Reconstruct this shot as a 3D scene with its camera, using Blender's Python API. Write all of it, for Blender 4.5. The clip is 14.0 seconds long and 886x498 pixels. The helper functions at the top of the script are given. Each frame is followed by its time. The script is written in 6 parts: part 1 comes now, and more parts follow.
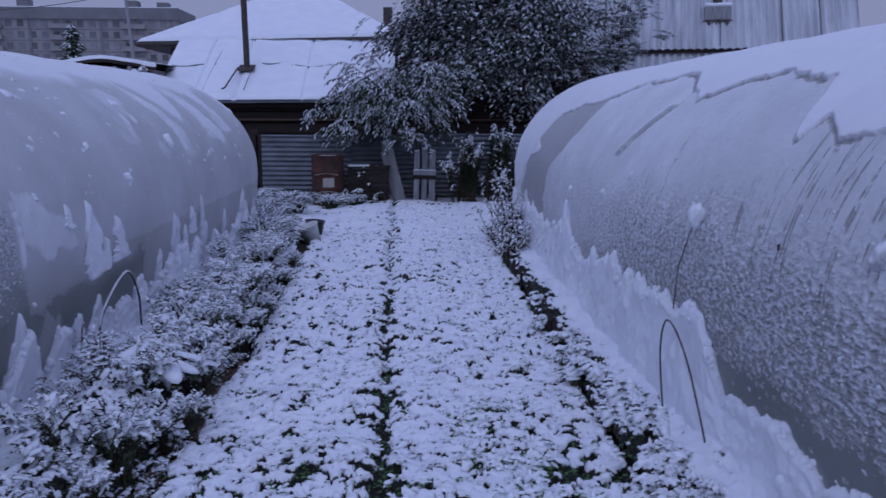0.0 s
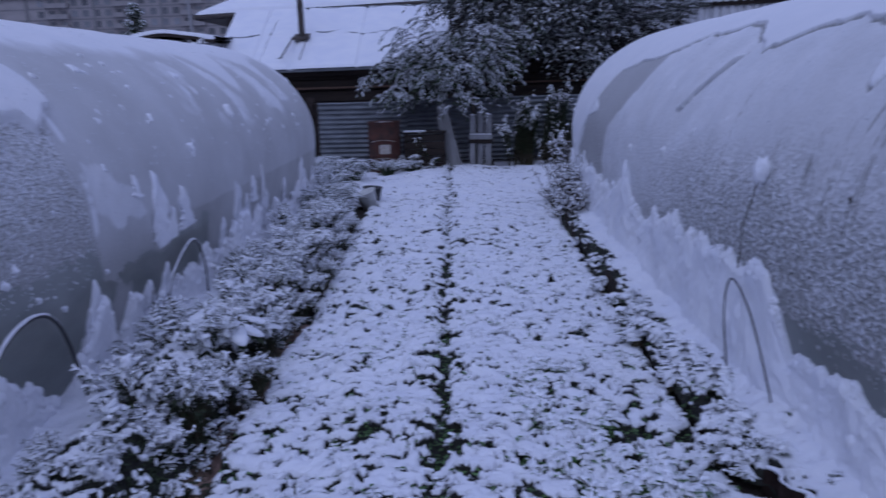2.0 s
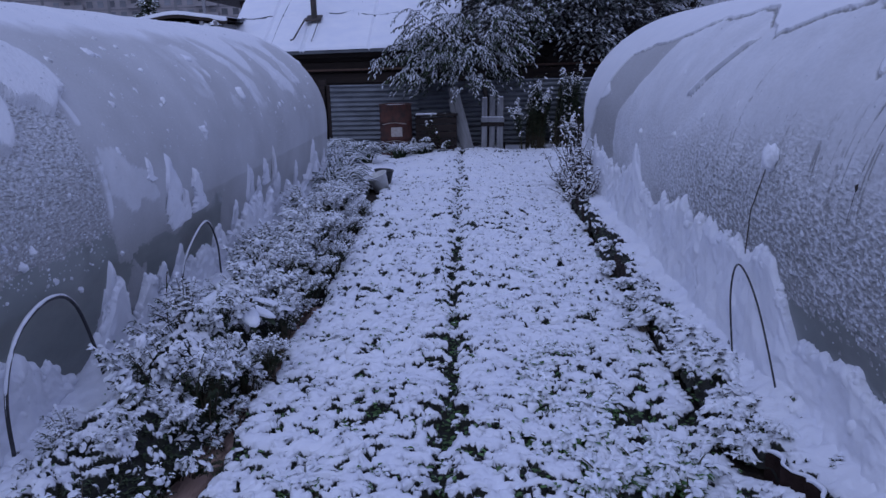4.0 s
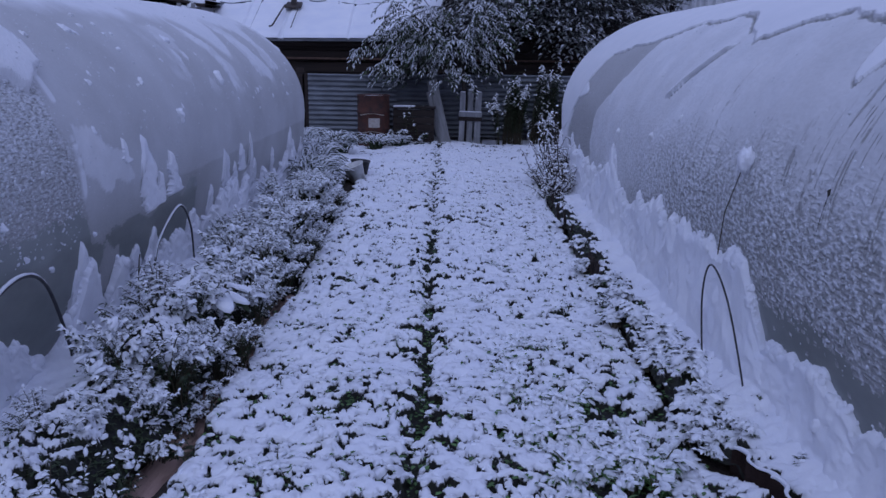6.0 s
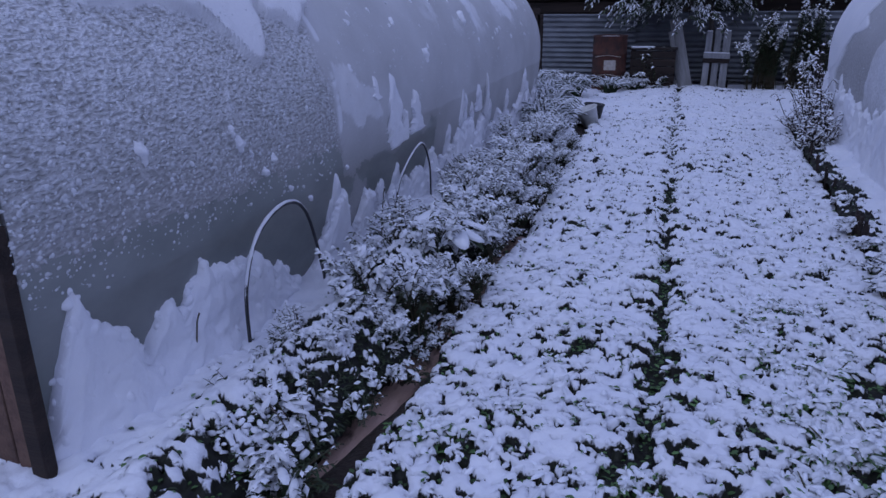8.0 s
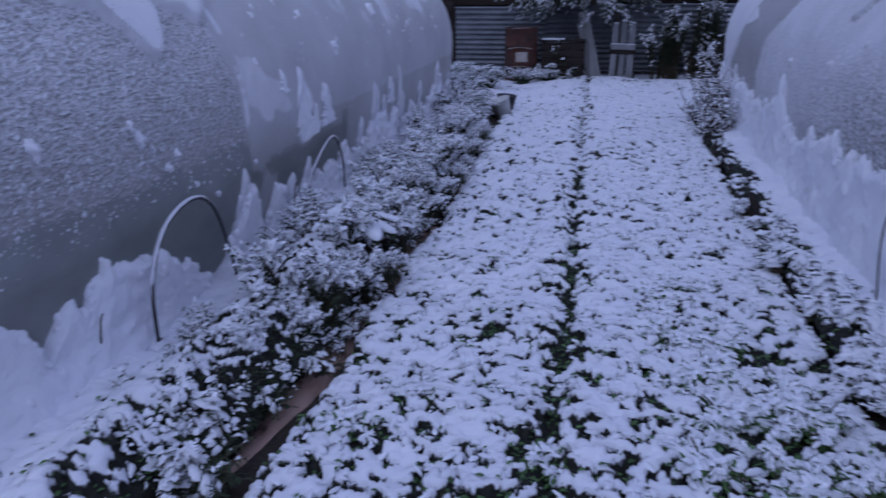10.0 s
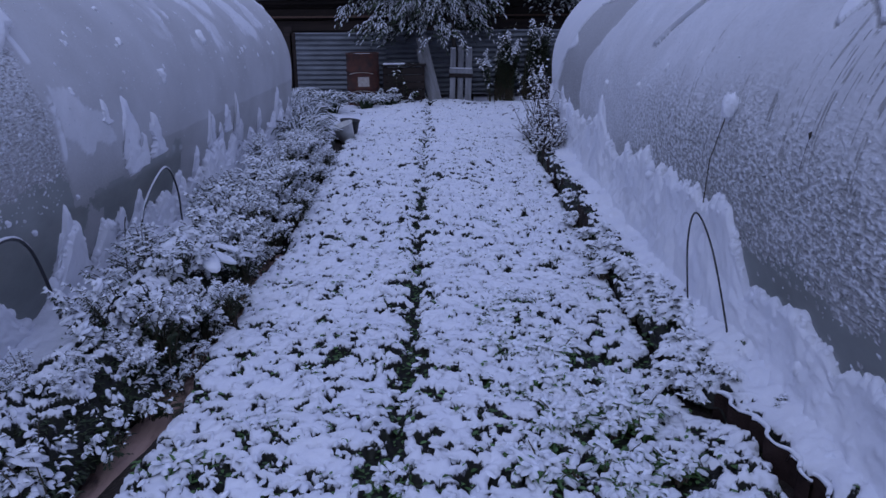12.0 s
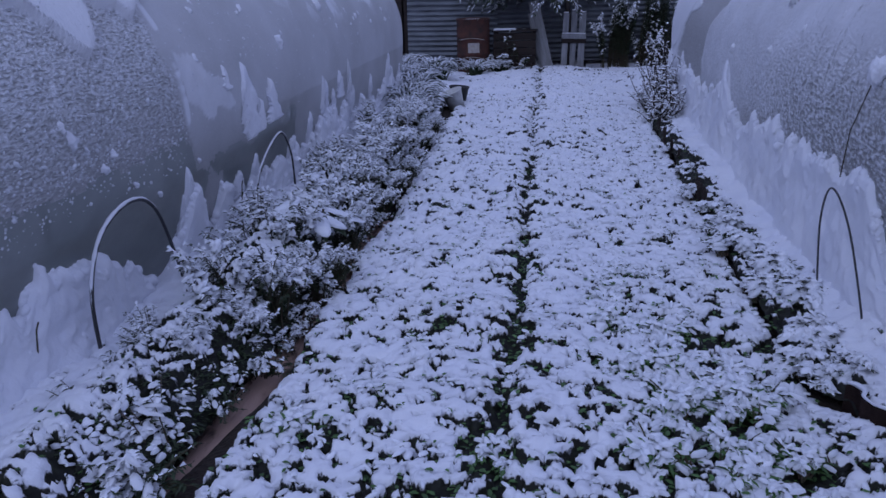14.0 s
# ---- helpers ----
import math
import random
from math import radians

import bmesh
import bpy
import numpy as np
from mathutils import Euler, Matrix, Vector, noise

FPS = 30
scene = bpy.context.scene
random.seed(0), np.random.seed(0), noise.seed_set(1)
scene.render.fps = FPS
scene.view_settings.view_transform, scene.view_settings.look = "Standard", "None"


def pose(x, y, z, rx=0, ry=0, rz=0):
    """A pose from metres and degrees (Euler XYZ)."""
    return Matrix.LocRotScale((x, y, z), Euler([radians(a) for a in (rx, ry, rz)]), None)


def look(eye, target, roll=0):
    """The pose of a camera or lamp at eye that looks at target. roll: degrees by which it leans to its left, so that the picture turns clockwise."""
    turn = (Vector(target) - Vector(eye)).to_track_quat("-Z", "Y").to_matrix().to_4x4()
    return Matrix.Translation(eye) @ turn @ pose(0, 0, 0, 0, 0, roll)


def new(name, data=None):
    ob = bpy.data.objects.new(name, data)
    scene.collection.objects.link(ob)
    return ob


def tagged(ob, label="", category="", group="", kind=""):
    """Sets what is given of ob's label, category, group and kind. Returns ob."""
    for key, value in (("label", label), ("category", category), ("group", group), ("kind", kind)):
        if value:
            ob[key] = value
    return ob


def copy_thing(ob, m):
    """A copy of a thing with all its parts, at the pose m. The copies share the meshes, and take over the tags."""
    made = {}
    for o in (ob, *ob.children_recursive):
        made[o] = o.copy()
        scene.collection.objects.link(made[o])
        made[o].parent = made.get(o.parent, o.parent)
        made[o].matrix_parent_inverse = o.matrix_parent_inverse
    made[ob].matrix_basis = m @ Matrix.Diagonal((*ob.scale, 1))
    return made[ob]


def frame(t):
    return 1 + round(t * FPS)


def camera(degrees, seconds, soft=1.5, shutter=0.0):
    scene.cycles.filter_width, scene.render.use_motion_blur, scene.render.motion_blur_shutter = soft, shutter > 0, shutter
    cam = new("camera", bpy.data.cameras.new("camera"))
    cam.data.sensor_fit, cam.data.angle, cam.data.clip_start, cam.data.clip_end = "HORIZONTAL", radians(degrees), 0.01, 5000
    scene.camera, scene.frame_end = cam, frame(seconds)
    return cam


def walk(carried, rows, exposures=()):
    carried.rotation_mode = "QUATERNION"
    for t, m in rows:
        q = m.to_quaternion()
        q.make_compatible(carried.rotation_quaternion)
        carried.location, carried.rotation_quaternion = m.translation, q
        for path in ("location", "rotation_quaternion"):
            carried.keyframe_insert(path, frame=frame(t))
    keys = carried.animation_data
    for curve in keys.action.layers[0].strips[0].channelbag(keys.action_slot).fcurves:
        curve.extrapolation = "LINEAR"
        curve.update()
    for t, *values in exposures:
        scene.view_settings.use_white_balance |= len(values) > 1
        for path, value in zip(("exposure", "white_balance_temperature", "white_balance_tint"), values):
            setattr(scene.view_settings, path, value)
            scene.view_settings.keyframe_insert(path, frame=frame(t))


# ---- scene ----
cam = camera(62.2, 14.0, 1.5, 0.75)
PATH = [
    (0.0, 0.000, 0.000, 1.600, 79.43, -0.14, -2.77),
    (0.5, 0.015, 0.011, 1.603, 78.44, 1.67, -2.36),
    (1.0, 0.036, -0.008, 1.600, 77.35, 2.43, -4.88),
    (1.5, 0.010, -0.025, 1.591, 76.82, 1.10, -5.40),
    (2.0, 0.005, -0.002, 1.579, 76.84, 1.76, 1.45),
    (2.5, 0.020, -0.003, 1.586, 76.47, 2.29, 3.12),
    (3.0, 0.002, -0.015, 1.590, 76.33, 1.43, 3.09),
    (3.5, 0.002, -0.027, 1.589, 76.05, 1.22, 3.12),
    (3.7, 0.021, -0.033, 1.597, 75.72, 1.72, 2.51),
    (6.0, -0.009, -0.053, 1.588, 75.01, -0.73, 0.77),
    (6.5, -0.053, -0.039, 1.579, 74.25, -1.38, 3.25),
    (7.0, -0.098, -0.008, 1.568, 71.56, 0.04, 14.15),
    (7.2, -0.110, 0.006, 1.560, 71.56, 1.08, 17.63),
    (9.3, -0.071, -0.015, 1.541, 70.08, 0.38, 17.60),
    (9.5, -0.061, -0.014, 1.542, 69.94, 0.64, 16.02),
    (10.0, -0.034, -0.030, 1.544, 70.29, 0.78, 11.77),
    (10.5, 0.005, -0.046, 1.550, 70.38, 1.02, 5.36),
    (11.0, 0.021, -0.059, 1.564, 71.28, 0.26, -1.18),
    (11.5, 0.026, -0.059, 1.566, 72.03, -0.23, -0.52),
    (12.0, 0.055, -0.055, 1.555, 71.95, 0.53, 0.21),
    (12.5, 0.063, -0.038, 1.551, 71.47, 1.19, -0.06),
    (13.0, 0.073, -0.009, 1.541, 70.90, 1.02, 0.64),
    (13.5, 0.039, 0.006, 1.545, 69.61, 1.31, 6.10),
    (14.0, 0.027, 0.002, 1.541, 69.64, 1.54, 8.38),
]
walk(cam, [(t, pose(x, y, z, a, b, c)) for t, x, y, z, a, b, c in PATH], [(0.0, 0.0), (9.5, 0.0), (11.0, -0.04), (14.0, -0.04)])

# Where the overcast evening sky is, and the soft remains of the sun behind it.
world = bpy.data.worlds.new("overcast_dusk")
scene.world = world
world.use_nodes = True
wt = world.node_tree
wn, wl = wt.nodes, wt.links
sky = wn.new("ShaderNodeTexSky")
sky.sky_type, sky.sun_disc = "NISHITA", False
sky.sun_elevation, sky.sun_rotation = radians(46), radians(191)
sky_bw = wn.new("ShaderNodeRGBToBW")
wl.new(sky.outputs[0], sky_bw.inputs[0])
dim = wn.new("ShaderNodeMath")
dim.operation, dim.use_clamp = "MULTIPLY", False
wl.new(sky_bw.outputs[0], dim.inputs[0])
dim.inputs[1].default_value = 0.006
coord = wn.new("ShaderNodeTexCoord")
axes = wn.new("ShaderNodeSeparateXYZ")
wl.new(coord.outputs["Generated"], axes.inputs[0])
ramp = wn.new("ShaderNodeValToRGB")
ramp.color_ramp.elements[0].position, ramp.color_ramp.elements[0].color = 0.0, (0.178, 0.204, 0.362, 1)
ramp.color_ramp.elements[1].position, ramp.color_ramp.elements[1].color = 0.9, (0.333, 0.405, 0.775, 1)
wl.new(axes.outputs[2], ramp.inputs[0])
add = wn.new("ShaderNodeMix")
add.data_type, add.blend_type = "RGBA", "ADD"
add.inputs["Factor"].default_value = 1.0
wl.new(ramp.outputs[0], add.inputs[6])
wl.new(dim.outputs[0], add.inputs[7])
wl.new(add.outputs[2], wn["Background"].inputs[0])
wn["Background"].inputs[1].default_value = 1.0

sun = new("sun", bpy.data.lights.new("sun", "SUN"))
sun.data.energy, sun.data.angle, sun.data.color = 0.4, radians(40), (0.76, 0.9, 1.3)
sun.matrix_world = look((-2.2, -7, 12), (0, 4, 0))

# ---- materials ----


def material(name, base, other=None, rough=0.8, scale=6.0, bump=0.0, bump_scale=40.0, metal=0.0,
             contrast=(0.35, 0.65), island=0.0, piece=0.0, stretch=(1, 1, 1), alpha=1.0, spec=0.5, depth=0.01, translucent=0.0):
    """A principled surface: two colours mixed by noise, fine relief, and a value shift per leaf (island) or per object (piece)."""
    m = bpy.data.materials.new(name)
    m.use_nodes = True
    n, l = m.node_tree.nodes, m.node_tree.links
    b = n["Principled BSDF"]
    b.inputs["Roughness"].default_value, b.inputs["Metallic"].default_value = rough, metal
    b.inputs["Alpha"].default_value, b.inputs["Specular IOR Level"].default_value = alpha, spec
    tc, mp = n.new("ShaderNodeTexCoord"), n.new("ShaderNodeMapping")
    mp.inputs["Scale"].default_value = stretch
    l.new(tc.outputs["Object"], mp.inputs[0])
    nz = n.new("ShaderNodeTexNoise")
    nz.inputs["Scale"].default_value, nz.inputs["Detail"].default_value, nz.inputs["Roughness"].default_value = scale, 5.0, 0.62
    l.new(mp.outputs[0], nz.inputs["Vector"])
    rp = n.new("ShaderNodeValToRGB")
    rp.color_ramp.elements[0].position, rp.color_ramp.elements[1].position = contrast
    rp.color_ramp.elements[0].color = (*base, 1)
    rp.color_ramp.elements[1].color = (*(other or [c * 0.8 for c in base]), 1)
    l.new(nz.outputs["Fac"], rp.inputs[0])
    colour = rp.outputs[0]
    if island or piece:
        src = n.new("ShaderNodeNewGeometry").outputs["Random Per Island"] if island else n.new("ShaderNodeObjectInfo").outputs["Random"]
        mr = n.new("ShaderNodeMapRange")
        mr.inputs["To Min"].default_value, mr.inputs["To Max"].default_value = 1 - (island or piece), 1 + (island or piece)
        l.new(src, mr.inputs["Value"])
        hs = n.new("ShaderNodeHueSaturation")
        l.new(mr.outputs[0], hs.inputs["Value"])
        l.new(colour, hs.inputs["Color"])
        colour = hs.outputs[0]
    l.new(colour, b.inputs["Base Color"])
    if bump:
        nb, bp = n.new("ShaderNodeTexNoise"), n.new("ShaderNodeBump")
        nb.inputs["Scale"].default_value, nb.inputs["Detail"].default_value = bump_scale, 4.0
        l.new(mp.outputs[0], nb.inputs["Vector"])
        l.new(nb.outputs["Fac"], bp.inputs["Height"])
        bp.inputs["Strength"].default_value, bp.inputs["Distance"].default_value = bump, depth
        l.new(bp.outputs[0], b.inputs["Normal"])
    if translucent:
        tr, mx = n.new("ShaderNodeBsdfTranslucent"), n.new("ShaderNodeMixShader")
        l.new(colour, tr.inputs[0])
        mx.inputs[0].default_value = translucent
        l.new(b.outputs[0], mx.inputs[1])
        l.new(tr.outputs[0], mx.inputs[2])
        l.new(mx.outputs[0], n["Material Output"].inputs[0])
    return m


SNOW = material("snow", (0.86, 0.87, 0.9), (0.79, 0.81, 0.87), 0.6, 3.0, 0.35, 55.0, spec=0.3)
SNOW_LEAF = material("snow_on_leaves", (0.86, 0.87, 0.9), (0.74, 0.77, 0.83), 0.65, 20.0, 0.3, 90.0, island=0.14, spec=0.3)
COAT = material("snow_by_depth", (0.82, 0.83, 0.86), (0.77, 0.79, 0.83), 0.55, 5.0, 0.25, 45.0, spec=0.35)
FILM = material("plastic_film", (0.46, 0.485, 0.465), (0.33, 0.36, 0.34), 0.28, 2.2, 0.25, 5.0, alpha=0.66, stretch=(1, 0.6, 1.2), depth=0.02, translucent=0.25)
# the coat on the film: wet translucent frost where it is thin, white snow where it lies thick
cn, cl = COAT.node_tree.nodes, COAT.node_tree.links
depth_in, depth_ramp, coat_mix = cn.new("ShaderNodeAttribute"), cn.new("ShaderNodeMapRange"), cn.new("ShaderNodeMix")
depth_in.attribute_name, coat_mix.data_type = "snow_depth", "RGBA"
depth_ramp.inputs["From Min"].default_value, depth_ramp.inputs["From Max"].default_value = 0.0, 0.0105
grit_in, grit_noise, grit_add = cn.new("ShaderNodeAttribute"), cn.new("ShaderNodeTexNoise"), cn.new("ShaderNodeMath")
grit_in.attribute_name, grit_add.operation = "grit", "MULTIPLY_ADD"
grit_map, grit_mid = cn.new("ShaderNodeMapping"), cn.new("ShaderNodeMath")
grit_map.inputs["Scale"].default_value = (1.0, 0.62, 1.25)
cl.new(cn["Texture Coordinate"].outputs["Object"], grit_map.inputs[0])
cl.new(grit_map.outputs[0], grit_noise.inputs["Vector"])
grit_noise.inputs["Scale"].default_value, grit_noise.inputs["Detail"].default_value, grit_noise.inputs["Roughness"].default_value = 42.0, 1.5, 0.5
grit_noise.name, grit_map.name = "grit_grain", "grit_stretch"
grit_mid.operation, grit_mid.inputs[1].default_value = "SUBTRACT", 0.5
cl.new(grit_noise.outputs["Fac"], grit_mid.inputs[0])
cl.new(grit_mid.outputs[0], grit_add.inputs[0])
cl.new(grit_in.outputs["Fac"], grit_add.inputs[1])
cl.new(depth_in.outputs["Fac"], grit_add.inputs[2])
run_in, run_map, run_noise, run_ramp, run_cut, run_less = [cn.new("ShaderNode" + k) for k in ("Attribute", "Mapping", "TexNoise", "MapRange", "Math", "Math")]
run_in.attribute_name = "run_marks"
run_map.inputs["Scale"].default_value = (1.6, 30.0, 1.6)
cl.new(cn["Texture Coordinate"].outputs["Object"], run_map.inputs[0])
cl.new(run_map.outputs[0], run_noise.inputs["Vector"])
run_noise.inputs["Scale"].default_value, run_noise.inputs["Detail"].default_value, run_noise.inputs["Distortion"].default_value = 1.0, 4.0, 1.2
cl.new(run_noise.outputs["Fac"], run_ramp.inputs["Value"])
run_ramp.inputs["From Min"].default_value, run_ramp.inputs["From Max"].default_value, run_ramp.interpolation_type = 0.56, 0.62, "SMOOTHSTEP"
run_cut.operation, run_less.operation = "MULTIPLY", "SUBTRACT"
run_break, run_gap, run_both = [cn.new("ShaderNode" + k) for k in ("TexNoise", "MapRange", "Math")]
run_break.inputs["Scale"].default_value, run_break.inputs["Detail"].default_value = 17.0, 3.0
cl.new(cn["Texture Coordinate"].outputs["Object"], run_break.inputs["Vector"])
cl.new(run_break.outputs["Fac"], run_gap.inputs["Value"])
run_gap.inputs["From Min"].default_value, run_gap.inputs["From Max"].default_value = 0.42, 0.56
run_both.operation = "MULTIPLY"
cl.new(run_ramp.outputs[0], run_both.inputs[0])
cl.new(run_gap.outputs[0], run_both.inputs[1])
cl.new(run_both.outputs[0], run_cut.inputs[0])
cl.new(run_in.outputs["Fac"], run_cut.inputs[1])
cl.new(grit_add.outputs[0], run_less.inputs[0])
cl.new(run_cut.outputs[0], run_less.inputs[1])
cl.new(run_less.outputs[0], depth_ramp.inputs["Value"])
grit_bump = cn.new("ShaderNodeBump")
grit_bump.inputs["Strength"].default_value, grit_bump.inputs["Distance"].default_value = 1.0, 1.0
cl.new(run_less.outputs[0], grit_bump.inputs["Height"])
cl.new(cn["Bump"].outputs[0], grit_bump.inputs["Normal"])
cl.new(grit_bump.outputs[0], cn["Principled BSDF"].inputs["Normal"])
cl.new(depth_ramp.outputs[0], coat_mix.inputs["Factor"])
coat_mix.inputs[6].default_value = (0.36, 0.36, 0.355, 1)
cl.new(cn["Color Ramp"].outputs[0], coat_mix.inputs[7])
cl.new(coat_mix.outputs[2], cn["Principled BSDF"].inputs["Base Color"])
# the other tunnel carries finer frost, drawn out along its length
COAT_FINE = COAT.copy()
COAT_FINE.name = "fine_snow_by_depth"
COAT_FINE.node_tree.nodes["grit_grain"].inputs["Scale"].default_value = 60.0
COAT_FINE.node_tree.nodes["grit_stretch"].inputs["Scale"].default_value = (1.0, 0.55, 1.3)


def cover_material(name, attribute, low, high):
    """Snow that gives way to the dark leaves and soil under it, blackened for the shade in the gaps, by a depth stored
    on the mesh.
    """
    m = material(name, (0.86, 0.87, 0.9), (0.78, 0.80, 0.86), 0.6, 4.0, 0.35, 60.0, spec=0.3)
    n, l = m.node_tree.nodes, m.node_tree.links
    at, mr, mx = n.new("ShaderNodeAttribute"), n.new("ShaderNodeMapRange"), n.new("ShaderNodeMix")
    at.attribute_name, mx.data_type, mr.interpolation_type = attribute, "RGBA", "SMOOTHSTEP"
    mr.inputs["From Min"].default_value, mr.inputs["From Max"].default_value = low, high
    fray, fray_add = n.new("ShaderNodeTexNoise"), n.new("ShaderNodeMath")
    fray.inputs["Scale"].default_value, fray.inputs["Detail"].default_value = 75.0, 3.0
    l.new(n["Texture Coordinate"].outputs["Object"], fray.inputs["Vector"])
    fray_add.operation, fray_add.inputs[1].default_value = "MULTIPLY_ADD", 0.12
    l.new(fray.outputs["Fac"], fray_add.inputs[0])
    l.new(at.outputs["Fac"], fray_add.inputs[2])
    l.new(fray_add.outputs[0], mr.inputs["Value"])
    l.new(mr.outputs[0], mx.inputs["Factor"])
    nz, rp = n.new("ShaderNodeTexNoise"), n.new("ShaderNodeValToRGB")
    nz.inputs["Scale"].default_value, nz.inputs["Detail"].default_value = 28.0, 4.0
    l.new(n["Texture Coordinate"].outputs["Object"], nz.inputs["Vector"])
    # leaf and soil tones, with the shade between the lumps mixed into them
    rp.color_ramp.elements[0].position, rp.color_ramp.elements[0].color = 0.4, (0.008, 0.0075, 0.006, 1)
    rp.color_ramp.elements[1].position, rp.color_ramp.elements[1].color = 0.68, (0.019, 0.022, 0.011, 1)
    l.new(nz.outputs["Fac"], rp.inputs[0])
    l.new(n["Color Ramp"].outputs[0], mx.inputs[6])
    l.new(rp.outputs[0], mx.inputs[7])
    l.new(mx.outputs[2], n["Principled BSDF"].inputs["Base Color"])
    return m


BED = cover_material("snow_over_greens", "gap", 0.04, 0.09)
GRAIN = material("frozen_grains", (0.7, 0.72, 0.75), (0.58, 0.6, 0.64), 0.6, 30.0, island=0.15)
SOIL = material("wet_soil", (0.017, 0.012, 0.009), (0.04, 0.028, 0.02), 0.95, 9.0, 0.9, 35.0, depth=0.03)
EARTH = material("brown_earth", (0.38, 0.2, 0.14), (0.13, 0.1, 0.07), 0.95, 3.0, 0.8, 25.0, depth=0.03)
LEAF = material("green_leaf", (0.1, 0.2, 0.06), (0.05, 0.105, 0.032), 0.6, 14.0, 0.2, 60.0, island=0.45, translucent=0.15)
LEAF_DARK = material("dark_leaf", (0.024, 0.046, 0.016), (0.036, 0.05, 0.02), 0.65, 14.0, 0.2, 60.0, island=0.45)
TREE_SNOW = material("frost_on_tree_leaves", (0.7, 0.72, 0.76), (0.46, 0.48, 0.52), 0.7, 9.0, 0.2, 60.0, island=0.3, spec=0.3)
LEAF_FROST = material("frosted_leaf", (0.19, 0.21, 0.2), (0.055, 0.066, 0.056), 0.75, 10.0, 0.2, 60.0, island=0.5)
LEAF_DRY = material("dry_leaf", (0.12, 0.075, 0.05), (0.06, 0.04, 0.03), 0.8, 18.0, 0.2, 60.0, island=0.4)
BARK = material("bark", (0.035, 0.028, 0.024), (0.07, 0.06, 0.05), 0.95, 14.0, 0.8, 50.0, stretch=(1, 1, 0.3))
STEM = material("stem", (0.06, 0.065, 0.03), (0.08, 0.05, 0.035), 0.8, 30.0)
DARK_WOOD = material("dark_old_wood", (0.016, 0.011, 0.009), (0.034, 0.022, 0.017), 0.9, 5.0, 0.7, 40.0, stretch=(0.25, 2, 4), piece=0.25)
BROWN_WOOD = material("brown_board", (0.15, 0.088, 0.062), (0.08, 0.045, 0.035), 0.85, 6.0, 0.5, 40.0, stretch=(3, 0.3, 3), piece=0.2)
GREY_WOOD = material("weathered_wood", (0.27, 0.27, 0.28), (0.17, 0.165, 0.165), 0.85, 7.0, 0.6, 45.0, stretch=(4, 4, 0.4), piece=0.2)
PALE_WOOD = material("pale_painted_wood", (0.3, 0.3, 0.31), (0.18, 0.18, 0.19), 0.8, 8.0, 0.5, 50.0, stretch=(3, 3, 0.5), piece=0.15)
TIN = material("weathered_tin", (0.175, 0.19, 0.21), (0.1, 0.108, 0.12), 0.5, 3.5, 0.3, 25.0, metal=0.35, stretch=(0.6, 1, 2.5), piece=0.14)
RUST = material("rusty_steel", (0.1, 0.034, 0.022), (0.036, 0.02, 0.016), 0.75, 7.0, 0.5, 40.0, metal=0.2)
BLACK_PIPE = material("dark_pipe", (0.05, 0.045, 0.045), (0.09, 0.07, 0.06), 0.7, 10.0, 0.3, 50.0, metal=0.3)
HOOP = material("black_hose", (0.02, 0.02, 0.022), (0.045, 0.045, 0.05), 0.45, 30.0)
SLATE = material("dark_slate", (0.016, 0.010, 0.009), (0.034, 0.022, 0.019), 0.95, 12.0, 0.6, 60.0, piece=0.2, spec=0.08)
WHITE_PLASTIC = material("white_plastic", (0.72, 0.72, 0.7), (0.55, 0.55, 0.53), 0.45, 12.0)
BLACK_PLASTIC = material("black_plastic", (0.02, 0.02, 0.022), (0.035, 0.035, 0.035), 0.5, 12.0)
PAPER = material("pale_sticker", (0.5, 0.46, 0.42), (0.36, 0.31, 0.27), 0.7, 30.0)
PANEL = material("concrete_panels", (0.3, 0.275, 0.27), (0.235, 0.22, 0.22), 0.9, 0.25, stretch=(1, 1, 2))
PANEL_DARK = material("dark_concrete", (0.2, 0.19, 0.195), (0.15, 0.145, 0.15), 0.9, 0.3)
GLASS = material("window_glass", (0.12, 0.125, 0.135), (0.18, 0.185, 0.2), 0.15, 0.4, piece=0.5)
BROWN_WALL = material("brown_plank_wall", (0.07, 0.042, 0.034), (0.045, 0.03, 0.026), 0.9, 3.0, stretch=(4, 4, 0.4))
GALV = material("snow_dusted_tin", (0.62, 0.63, 0.66), (0.4, 0.41, 0.44), 0.7, 1.2, 0.2, 20.0, stretch=(5, 1, 0.35))

# ---- tools for building ----


def hash01(i, j, seed):
    h = (i.astype(np.int64) * 374761393 + j.astype(np.int64) * 668265263 + seed * 982451653) & 0x7FFFFFFF
    h = ((h ^ (h >> 13)) * 1274126177) & 0x7FFFFFFF
    h = ((h ^ (h >> 16)) * 2246822519) & 0x7FFFFFFF
    return (h ^ (h >> 15)) / 0x7FFFFFFF


def vnoise(x, y, seed=0):
    x, y = np.broadcast_arrays(np.asarray(x, float), np.asarray(y, float))
    i, j = np.floor(x), np.floor(y)
    u, v = x - i, y - j
    u, v = u * u * (3 - 2 * u), v * v * (3 - 2 * v)
    a, b = hash01(i, j, seed), hash01(i + 1, j, seed)
    c, d = hash01(i, j + 1, seed), hash01(i + 1, j + 1, seed)
    return (a * (1 - u) + b * u) * (1 - v) + (c * (1 - u) + d * u) * v


